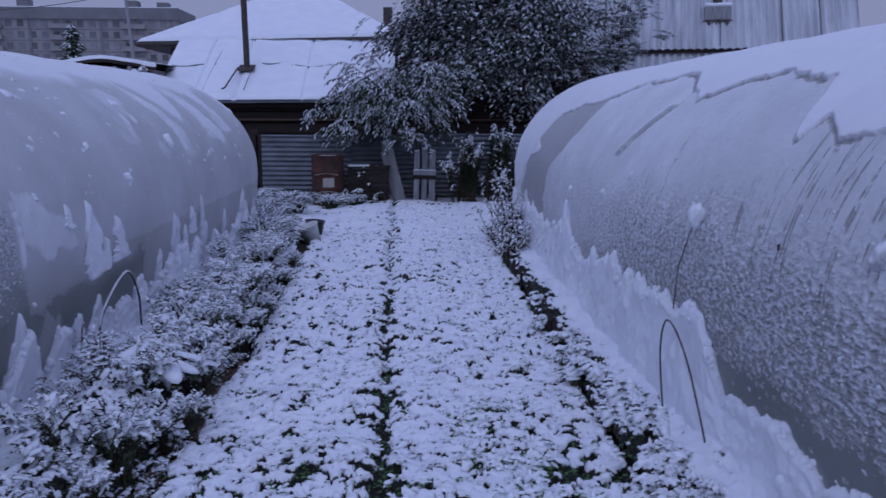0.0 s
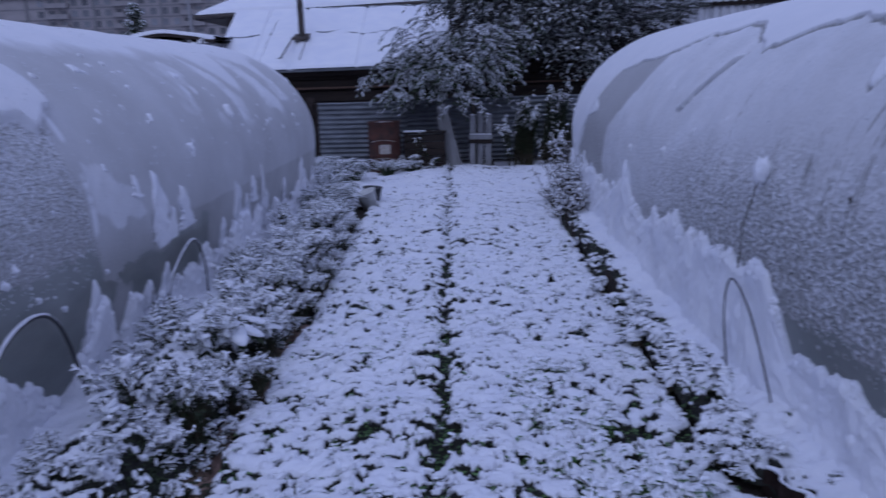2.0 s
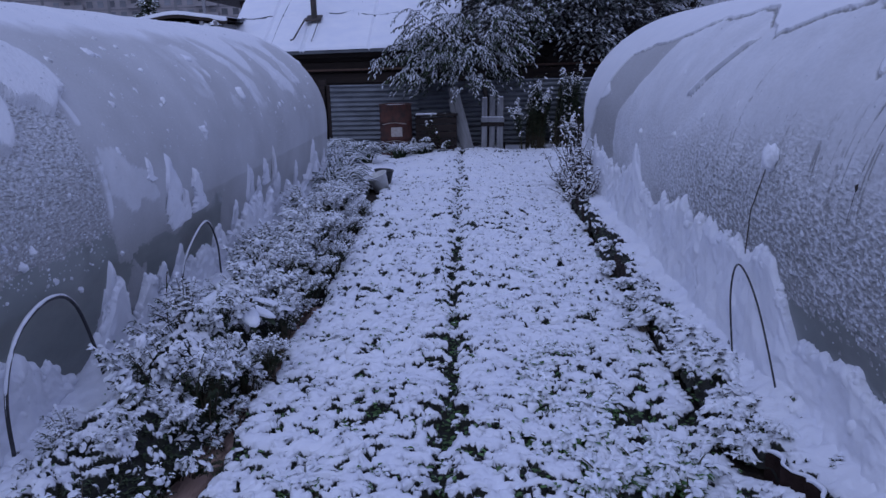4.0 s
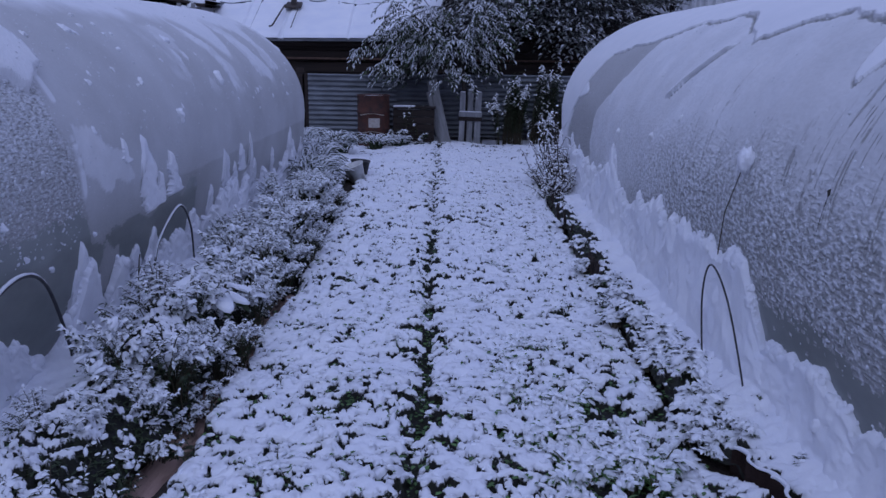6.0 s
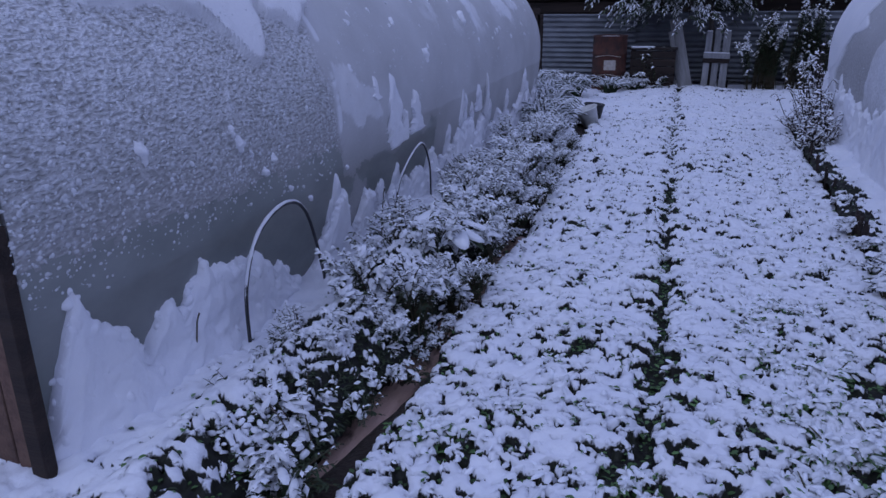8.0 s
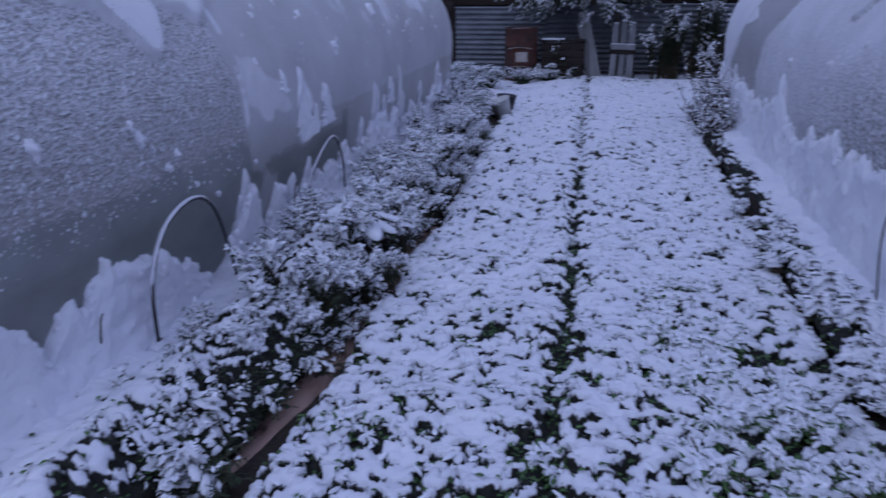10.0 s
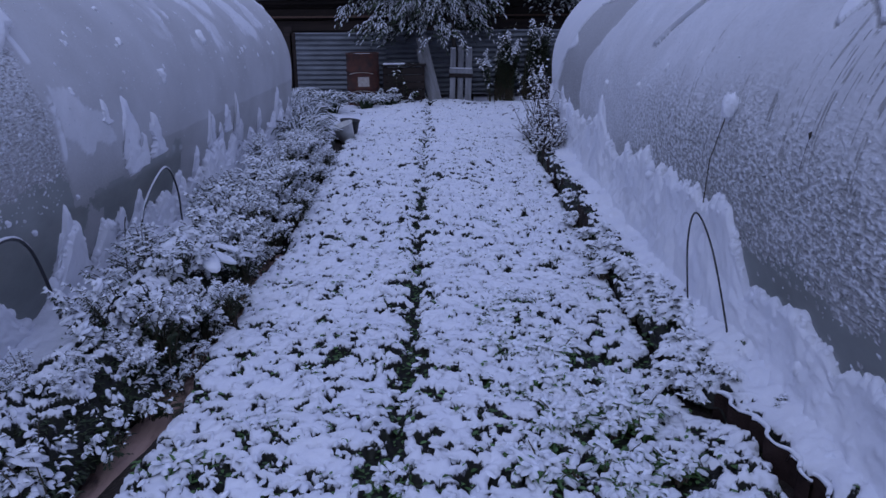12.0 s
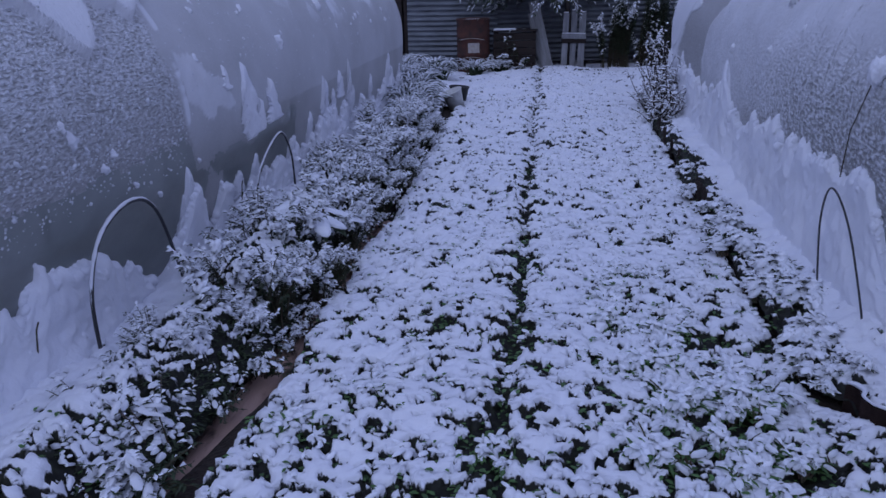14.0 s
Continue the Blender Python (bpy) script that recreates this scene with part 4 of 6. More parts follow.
LEFT_SHARDS = ((4.2, 0.94, 0.05, 0.16), (3.64, 0.1, 0.12, 0.48), (4.52, 0.58, 0.10, 0.46), (4.66, 0.60, 0.06, 0.22), (4.92, 0.62, 0.08, 0.30), (4.32, 0.1, 0.09, 0.34), (4.62, 0.1, 0.10, 0.36), (5.3, 0.1, 0.10, 0.36), (5.75, 0.1, 0.10, 0.42),
               (6.22, 0.12, 0.10, 0.68), (6.36, 0.3, 0.12, 0.36), (6.6, 0.52, 0.08, 0.24), (6.9, 0.14, 0.10, 0.70), (7.05, 0.2, 0.12, 0.36), (7.8, 0.1, 0.10, 0.46), (8.65, 0.12, 0.11, 0.62), (8.85, 0.2, 0.10, 0.40), (9.3, 0.1, 0.10, 0.42))
RIGHT_SHARDS = ((6.3, 0.3, 0.09, 0.5), (7.0, 0.2, 0.08, 0.4), (8.2, 0.2, 0.10, 0.42), (8.65, 0.2, 0.08, 0.5), (9.1, 0.2, 0.10, 0.36))
for k, (y, z, w, h) in enumerate(LEFT_SHARDS):
    tagged(new("snow_shard", shard(-3.4, 1, 1.157, y, z, w, h, -0.15 + 0.1 * math.sin(k * 2.7), 500 + k)), "torn shard of snow sticking to the film", "snow", "snow shards on the film")
for k, (y, z, w, h) in enumerate(RIGHT_SHARDS):
    tagged(new("snow_shard", shard(2.9, -1, 1.19, y, z, w, h, -0.1 + 0.1 * math.sin(k * 2.7), 550 + k)), "torn shard of snow sticking to the film", "snow", "snow shards on the film")


def film_clod(cx, side, rise, y, z, size, depth, seed):
    """A lump of snow frozen to the film: knobbly, flat below, longer down the slope."""
    dz = float(half_width(z + 0.01, rise) - half_width(z - 0.01, rise)) / 0.02
    down = np.array((side * -dz, 0, -1.0)) / math.hypot(1, dz)
    out = np.array((side * 1.0, 0, -dz)) / math.hypot(1, dz)
    a, t = np.linspace(0, 2 * math.pi, 21)[:-1], np.linspace(0, 1, 9)
    A, T = np.meshgrid(a, t, indexing="ij")
    wide = 1 + 1.5 * (fbm(np.cos(A) * 2.2 + 9, np.sin(A) * 2.2 + 9, seed, 3) - 0.5)
    R = size * wide * np.sin(T * 1.75)
    u, v = R * np.cos(A) * 0.62 + 0.3 * size * np.sin(A) * T, R * np.sin(A) * 0.8
    h = depth * (np.cos(T * 1.75) + 1.4 * (fbm(u * 2.2 / size + 5, v * 2.2 / size + 5, seed + 2, 3) - 0.5) * np.sin(T * math.pi)) - 0.012
    base = np.array((cx + side * float(half_width(z, rise)), y, z))
    V = base + u[..., None] * np.array((0, 1.0, 0)) + v[..., None] * down + h[..., None] * out
    faces = [(i * 9 + j, i * 9 + j + 1, (i + 1) % 20 * 9 + j + 1, (i + 1) % 20 * 9 + j) for i in range(20) for j in range(8)]
    bm = bmesh.new()
    vs = [bm.verts.new(p) for p in V.reshape(-1, 3)]
    for f in faces:
        bm.faces.new([vs[k] for k in f])
    bmesh.ops.remove_doubles(bm, verts=bm.verts, dist=0.0005)
    bmesh.ops.recalc_face_normals(bm, faces=bm.faces)
    return from_bm("snow_clod", bm, SNOW, True)


LEFT_CLODS = ((6.37, 1.36, 0.10, 0.05), (5.17, 1.14, 0.075, 0.05), (4.45, 1.69, 0.08, 0.03), (5.89, 1.66, 0.09, 0.03), (4.81, 1.38, 0.05, 0.025), (2.77, 0.9, 0.026, 0.02),
        (2.87, 0.79, 0.04, 0.03), (3.1, 0.66, 0.03, 0.02), (2.1, 1.04, 0.07, 0.04), (2.64, 1.02, 0.045, 0.03), (2.69, 0.96, 0.062, 0.034), (2.95, 0.84, 0.035, 0.03), (3.3, 0.56, 0.035, 0.03), (4.2, 1.45, 0.045, 0.02), (5.4, 1.5, 0.05, 0.02), (7.4, 1.2, 0.05, 0.03), (3.9, 1.3, 0.03, 0.015), (7.9, 1.5, 0.07, 0.03), (3.75, 0.62, 0.03, 0.02))
for k, (y, z, size, depth) in enumerate(LEFT_CLODS):
    tagged(new("snow_clod", film_clod(-3.4, 1, 1.157, y, z, size * 0.8, depth * 0.95, 820 + k)), "rough clod of snow stuck to the plastic film", "snow", "snow clods on the film")
cr = np.random.default_rng(88)
for k in range(44):
    y, z, size = cr.uniform(3.8, 9.2), cr.uniform(1.1, 1.92), cr.uniform(0.014, 0.034)
    tagged(new("snow_clod", film_clod(-3.4, 1, 1.157, y, z, size, 0.022, 860 + k)), "small crumb of snow stuck to the film", "snow", "small crumbs of snow on the film")
# hose hoops and sticks along the tunnels


def hoop(bends, label, r=0.0085, capped=True):
    """A bent hose through five points: foot, leg, top, leg, foot."""
    base = (Vector(bends[0]) + Vector(bends[-1])) / 2
    ob = thing("hoop", label, "garden hoop", "hose hoops in the border", at=Matrix.Translation(base))
    ks = [Vector(p) - base for p in bends]
    ks = [ks[0] - Vector((0, 0, 0.1))] + ks + [ks[-1] - Vector((0, 0, 0.1))]
    pts = [ks[0]]
    for i in range(1, len(ks) - 2):
        p0, p1, p2, p3 = ks[i - 1], ks[i], ks[i + 1], ks[i + 2]
        for t in np.linspace(0, 1, 8)[:-1]:
            pts.append(0.5 * (2 * p1 + (p2 - p0) * t + (2 * p0 - 5 * p1 + 4 * p2 - p3) * t * t + (3 * p1 - p0 - 3 * p2 + p3) * t ** 3))
    pts += [ks[-2], ks[-1]]
    part("hose", tubes("hose", [(pts, r)], HOOP, 8), ob)
    if capped:
        span = pts[3:-6]
        top_pts = [p + Vector((0, 0, r * 0.9)) for p in span]
        part("snow_cap", tubes("snow_cap", [(top_pts, [r * (0.5 + 0.55 * math.sin(math.pi * i / (len(span) - 1)) + 0.12 * math.sin(i * 2.3)) for i in range(len(span))])], SNOW, 6), ob, "thin line of snow")
    return ob


hoop([(1.297, 3.471, 0.06), (1.272, 3.5, 0.42), (1.272, 3.42, 0.6), (1.305, 3.24, 0.46), (1.357, 3.05, 0.06)], "thin black hose hoop beside the snow bank", 0.0047, False)
hoop([(-1.825, 2.49, 0.1), (-1.84, 2.53, 0.36), (-1.85, 2.68, 0.56), (-1.86, 2.95, 0.625), (-1.875, 3.17, 0.51), (-1.9, 3.353, 0.11)], "black hose hoop with a line of snow on top")
hoop([(-1.896, 4.407, 0.12), (-1.89, 4.5, 0.37), (-1.88, 4.89, 0.542), (-1.89, 5.1, 0.36), (-1.9, 5.15, 0.13)], "smaller hose hoop dusted with snow", 0.007)
stick = thing("garden_stick", "thin dark stick topped with a clod of snow", "stick", at=Matrix.Translation((1.385, 3.75, 0.4)))
part("stem", tubes("stem", [([(0.06, 0.02, -0.3), (0.022, -0.03, 0.13), (-0.006, -0.14, 0.42), (0.005, -0.28, 0.68)], [0.003, 0.003, 0.0027, 0.0025])], STEM), stick)
bm = bmesh.new()
bmesh.ops.create_icosphere(bm, subdivisions=4, radius=1.0)
for v in bm.verts:
    p = np.array(v.co)
    g = 1 + 0.8 * (float(fbm(p[0] * 2.2 + p[2], p[1] * 2.2 - p[2], 92)) - 0.5) + 0.5 * (float(fbm(p[0] * 7 + p[2] * 5, p[1] * 7, 93)) - 0.5)
    v.co = Vector((0.008, -0.29, 0.705)) + Vector((p[0] * 0.034 * g, p[1] * 0.046 * g - 0.012 * p[2], p[2] * 0.062 * g))
part("clod", from_bm("clod", bm, SNOW, True), stick, "clod of fresh snow")
drip = thing("film_knot", "dark twisted knot in the film with a drip below", "knot", at=Matrix.Translation((2.9 - float(half_width(1.1, 1.19)) - 0.012, 2.68, 1.1)))
part("knot", tubes("knot", [([(0, -0.006, 0.012), (-0.003, 0, 0.004), (0, 0.003, -0.008), (0.0, 0.006, -0.02)], [0.002, 0.006, 0.005, 0.0015])], BARK, 8), drip)
part("drip", tubes("drip", [([(float(half_width(1.1, 1.19) - half_width(1.1 - t, 1.19)) + 0.006, 0.008 + 0.1 * t, -t) for t in (0.016, 0.05, 0.09, 0.13, 0.16)], [0.0009, 0.001, 0.001, 0.0009, 0.0006])], BARK, 5), drip, "thin dark drip")
for k, (x, y, h) in enumerate(((-1.9, 2.2, 0.26), (-1.88, 4.1, 0.3))):
    st = thing("dry_stalk", "bent dry plant stalk in the snow", "stalk", "dry stalks at the film", at=Matrix.Translation((x, y, 0.1)))
    part("stem", tubes("stem", [([(0, 0, -0.1), (0.01, 0.02, h * 0.5), (0.02, 0.03, h * 0.9), (0.02, 0.05, h)], 0.0035)], STEM, 5), st)

# ---- plants ----


def bush(name, label, category, at, width, length, height, stems, seed, leaf=LEAF_DARK, size=(0.022, 0.05), snowy=0.5, leaves_each=11, group="herbs in the border", droop=0.6, share=0.92):
    """A leafy herb: arching stems with leaflets on both sides, snow lying on the upper ones."""
    r = np.random.default_rng(seed)
    ob = thing(name, label, category, group, at=at)
    lines, o, d, lev = [], [], [], []
    sprays = max(4, stems // 13)
    home = np.stack([r.uniform(-0.36, 0.36, sprays) * width, r.uniform(-0.42, 0.42, sprays) * length, r.uniform(0, 2 * math.pi, sprays), r.uniform(0.75, 1.15, sprays)], -1)
    for k in range(stems):
        hx, hy, ha, hh = home[k % sprays]
        bx, by = hx + r.normal() * 0.035 * width, hy + r.normal() * 0.04 * length
        a = ha + r.normal() * 0.45
        reach = r.uniform(0.15, 0.5) * min(width, length)
        h = height * hh * r.uniform(0.7, 1.05) * (1.12 - 0.55 * (4 * (bx / width) ** 2 + 4 * (by / length) ** 2))
        pts = []
        for i in range(6):
            t = i / 5
            pts.append((bx + math.cos(a) * reach * t ** 1.3, by + math.sin(a) * reach * t ** 1.3, h * (t * (1 + droop) - droop * t * t) * 1.0))
        lines.append((pts, [0.005 * (1 - 0.7 * i / 5) for i in range(6)]))
        P = np.array(pts)
        for i in range(leaves_each):
            t = 0.25 + 0.75 * i / (leaves_each - 1)
            p = np.array([np.interp(t * 5, range(6), P[:, c]) for c in range(3)])
            b = a + r.choice([-1, 1]) * r.uniform(0.4, 1.5)
            o.append(p)
            d.append((math.cos(b), math.sin(b), r.uniform(-0.5, 0.45)))
            lev.append(p[2] / height + r.normal() * 0.13)
    o, d, lev = np.array(o), np.array(d), np.array(lev)
    sz = r.uniform(*size, len(o))
    part("stalk", tubes("stalk", lines, STEM, 3), ob, kind="stuff")
    fine = name in ("herb_bush", "low_herb", "fence_shrub", "edging_plant")
    ax = frames_along(d, np.array([0, 0, 1.0]), sz * 1.15, 0.6 if fine else 0.55)
    part("foliage", scatter("foliage", LEAF2_T if fine else LEAF_T, (o, *ax), leaf), ob, kind="stuff")
    cell = np.floor(o[:, :2] / 0.045).astype(int)
    key = cell[:, 0] * 1000 + cell[:, 1]
    _, slot = np.unique(key, return_inverse=True)
    peak = np.full(slot.max() + 1, -9.0)
    np.maximum.at(peak, slot, o[:, 2])
    on = (o[:, 2] > peak[slot] - 0.17 * snowy) & (o[:, 2] > height * r.uniform(0.3, 0.62, len(o))) & (r.random(len(o)) < share)
    if fine:
        patch = fbm(o[:, 0] / 0.1, o[:, 1] / 0.1, seed + 70, 3)
        on = (o[:, 2] > peak[slot] - 0.10 * (0.4 + patch)) & (r.random(len(o)) < share) & (patch > 0.36) & (o[:, 2] > height * r.uniform(0.1, 0.4, len(o)))
        if name in ("herb_bush", "low_herb"):
            on &= (o[:, 0] < width * (0.34 + 0.1 * r.normal(size=len(o)))) | (o[:, 2] > height * 0.6)
    lift = np.array([0, 0, 0.004])
    dd = d[on] / np.linalg.norm(d[on], axis=1)[:, None]
    if fine:
        snow_ax = frames_along(dd, np.array([0, 0, 1.0]), sz[on] * r.uniform(1.1, 1.6, on.sum()), 1.05, 1.5)
        part("snow", scatter("snow", PAD4_T, (o[on] + lift, *snow_ax), SNOW_LEAF), ob, "fresh snow on the leaves", "stuff")
    else:
        part("snow", scatter("snow", DOME_T, snow_blobs(o[on] + lift + dd * sz[on][:, None] * 0.5, dd, sz[on] * r.uniform(0.7, 1.3, on.sum()), r, (0.3, 0.6), (0.3, 0.55)), SNOW_LEAF), ob, "fresh snow on the leaves", "stuff")
    if height > 0.1 and name != "fence_shrub":
        top = o[np.argsort(-lev)[:len(o) // 3]]
        m = 14
        if fine:
            top, m = o[on], 120
        top = top[r.integers(0, len(top), m)]
        a = np.arctan2(top[:, 1], top[:, 0]) + r.normal(0, 0.6, m) if fine else r.uniform(0, 6.28, m)
        part("snow_cushion", scatter("snow_cushion", dome_template(2, 7), snow_blobs(top, np.stack([np.cos(a), np.sin(a), r.uniform(-0.8, 0.0, m)], -1), r.uniform(0.04, 0.1, m), r, (0.3, 0.6), (0.2, 0.36)), SNOW_LEAF), ob, "larger cushions of snow", "stuff")
    return ob


def tilt(x, y, z=0.0, turn=0.0, s=1.0):
    return Matrix.LocRotScale((x, y, z), Euler((0, 0, turn)), (s, s, s))


herb = [bush("herb_bush", "bushy dark green herb laden with fresh snow", "plant", tilt(-1.44, 3.05, -0.05), 0.6, 0.5, 0.40, 120, 1, share=0.85, size=(0.013, 0.031), leaves_each=34, droop=0.75),
        bush("herb_bush", "bushy dark green herb laden with fresh snow", "plant", tilt(-1.48, 3.7, -0.05), 0.6, 0.5, 0.43, 120, 2, share=0.85, size=(0.013, 0.031), leaves_each=34, droop=0.7),
        bush("herb_bush", "bushy dark green herb laden with fresh snow", "plant", tilt(-1.45, 4.3, -0.05), 0.58, 0.48, 0.38, 120, 3, share=0.85, size=(0.013, 0.033), leaves_each=34, droop=0.8)]
spot = np.random.default_rng(21)
for k, (x, y, s) in enumerate(((-1.47, 4.85, 0.95), (-1.44, 5.35, 1.0), (-1.46, 5.85, 0.92), (-1.46, 6.35, 0.95), (-1.5, 6.85, 0.95), (-1.52, 7.35, 0.9), (-1.55, 7.85, 0.85), (-1.5, 2.5, 0.62), (-1.36, 2.78, 0.66), (-1.20, 3.45, 0.68),
                               (-1.21, 4.05, 0.66), (-1.19, 4.72, 0.66), (-1.22, 5.6, 0.66), (-1.66, 5.5, 0.7), (-1.25, 6.6, 0.66), (-1.30, 7.4, 0.66), (-1.5, 8.25, 0.6), (-1.21, 5.15, 0.62), (-1.23, 6.1, 0.6), (-1.29, 7.0, 0.6))):
    copy_thing(herb[k % 3], tilt(x, y, -0.03, spot.uniform(-0.5, 0.5), s * spot.uniform(0.88, 1.12)))
broad = thing("broad_leaf_plant", "plant with a few broad leaves weighed down by snow", "plant", at=tilt(-1.38, 3.88, 0.14, 0.0, 1.25))
bo = np.array([(0, 0, 0.12), (0.05, -0.05, 0.14), (-0.05, 0.05, 0.16), (0.02, 0.08, 0.1), (0.08, 0.02, 0.13)])
bd = np.array([(0.9, -0.3, -0.25), (0.6, -0.8, -0.4), (-0.3, -0.9, -0.15), (0.5, 0.8, -0.3), (1.0, 0.35, -0.5)])
bs = np.array([0.24, 0.2, 0.2, 0.18, 0.2])
for k in range(5):
    part("leaf", scatter("leaf", LEAF_T, (bo[k:k + 1], *frames_along(bd[k:k + 1], np.array([0, 0, 1.0]), bs[k:k + 1], 1.0)), LEAF_DARK), broad)
    part("snow_cap", scatter("snow_cap", dome_template(4, 12), snow_blobs(bo[k:k + 1] + bd[k:k + 1] * bs[k] * 0.45 + (0, 0, 0.006), bd[k:k + 1], bs[k:k + 1] * 1.05, spot, (0.3, 0.42), (0.12, 0.18)), SNOW_LEAF), broad, "thick snow along the leaf")
part("stalk", tubes("stalk", [([(0, 0, -0.15), tuple(p)], 0.006) for p in bo], STEM, 5), broad, kind="stuff")
# the low mat of leaves at the near end of the border
mat_bush = bush("low_herb", "low mat of dark leaves half buried in snow", "plant", tilt(-1.4, 2.0, -0.04), 0.5, 0.5, 0.24, 90, 5, size=(0.014, 0.034), snowy=0.2, group="low herbs in the border", share=0.5, leaves_each=24)
for x, y, s in ((-1.46, 1.45, 0.7), (-1.42, 1.7, 0.7), (-1.4, 1.95, 0.72), (-1.38, 2.2, 0.75), (-1.5, 1.3, 0.8), (-1.3, 2.45, 0.6), (-1.28, 2.7, 0.6), (-1.56, 1.15, 0.8), (-1.36, 2.1, 0.5), (-1.3, 1.62, 0.35), (-1.26, 1.8, 0.35)):
    copy_thing(mat_bush, tilt(x, y, -0.05, spot.uniform(-0.5, 0.5), s))
for k in range(20):
    y = 2.85 + 0.28 * k + spot.uniform(-0.06, 0.06)
    copy_thing(mat_bush, tilt(-1.235 - 0.02 * max(0, y - 6) + spot.uniform(-0.03, 0.03), y, -0.07, spot.uniform(0, 6.28), spot.uniform(0.42, 0.58)))
# small plants along the slate edging
edge_plant = bush("edging_plant", "small leafy plant with snow beside the edging", "plant", tilt(1.2, 3.4, 0.0), 0.3, 0.36, 0.125, 46, 8, size=(0.018, 0.036), snowy=0.5, leaves_each=15, group="plants along the edging", droop=0.85, share=0.55)
for k, (x, y, s) in enumerate(((1.08, 2.72, 0.7), (1.07, 2.88, 0.75), (1.1, 3.05, 0.9), (1.16, 3.75, 1.0), (1.12, 4.1, 1.05), (1.1, 4.5, 1.0), (1.08, 4.9, 0.9), (1.05, 5.3, 0.75), (1.28, 2.75, 0.8), (1.4, 2.45, 0.7), (1.46, 2.15, 0.8), (1.2, 2.95, 0.8), (1.05, 3.5, 0.8), (1.08, 6.0, 0.6), (1.1, 6.7, 0.6), (1.14, 7.4, 0.7), (1.4, 1.8, 0.8))):
    copy_thing(edge_plant, tilt(x, y, 0.0, spot.uniform(0, 6.28), s))
# green tufts that stick out of the snow in the bed
tuft = bush("green_tuft", "small green tuft poking out of the snow", "plant", tilt(-0.546, 5.49, -0.02), 0.19, 0.16, 0.085, 26, 11, LEAF, (0.028, 0.055), 0.22, 7, "green tufts in the bed", 0.4)
for x, y, s in OPEN_TUFTS[1:]:
    copy_thing(tuft, tilt(x, y, -0.02, spot.uniform(0, 6.28), s))
for k in range(18):
    copy_thing(tuft, tilt(spot.uniform(0.22, 0.92), spot.uniform(1.9, 4.0), -0.015, spot.uniform(0, 6.28), spot.uniform(0.8, 1.3)))
# the row of small plants along the furrow
for k in range(8):
    y = 2.2 + 0.46 * k + spot.uniform(-0.06, 0.06)
    copy_thing(tuft, tilt(float(furrow_x(y)) + (0.05 if k % 2 else -0.04) + spot.uniform(-0.02, 0.02), y, -0.02, spot.uniform(0, 6.28), spot.uniform(0.4, 0.65)))


def grass_clump(at, n, size, label, seed):
    r = np.random.default_rng(seed)
    ob = thing("grass_clump", label, "grass", "grass clumps by the bucket", at=at)
    for nm, m, up in (("blade", LEAF_DARK, 0.0), ("snow", SNOW_LEAF, 0.012)):
        r2 = np.random.default_rng(seed)
        lines = []
        for k in range(n):
            a, reach, h = r2.uniform(0, 6.28), r2.uniform(0.15, 1.0) * size * 0.8, size * r2.uniform(0.5, 1.0)
            b = r2.uniform(0, 0.3) * size
            c = r2.uniform(0, 6.28)
            pts = [(b * math.cos(c) + math.cos(a) * reach * t, b * math.sin(c) + math.sin(a) * reach * t, up + h * (1.9 * t - 1.35 * t * t)) for t in (0, 0.3, 0.55, 0.8, 1.0)]
            w = 0.0095
            if up:
                pts, w = pts[1:], 0.0155
                if k % 7 == 0:
                    continue
            lines.append((pts, [w * (1 - 0.75 * i / (len(pts) - 1)) for i in range(len(pts))]))
        part(nm, tubes(nm, lines, m, 3), ob, kind="stuff")
    return ob


for k, (x, y, s, n) in enumerate(((-1.72, 8.7, 0.46, 150), (-1.72, 9.25, 0.36, 120), (-1.85, 9.6, 0.5, 130), (-1.62, 8.3, 0.32, 110), (-2.1, 10.8, 0.45, 130), (-1.85, 11.6, 0.45, 130), (-2.4, 11.8, 0.5, 130), (-1.3, 12.4, 0.3, 90), (-0.9, 12.7, 0.26, 80), (-1.95, 10.2, 0.36, 100))):
    grass_clump(tilt(x, y, -0.03, k), int(n * 1.3), s * 1.3, "clump of long grass blades bent by snow", 600 + k)


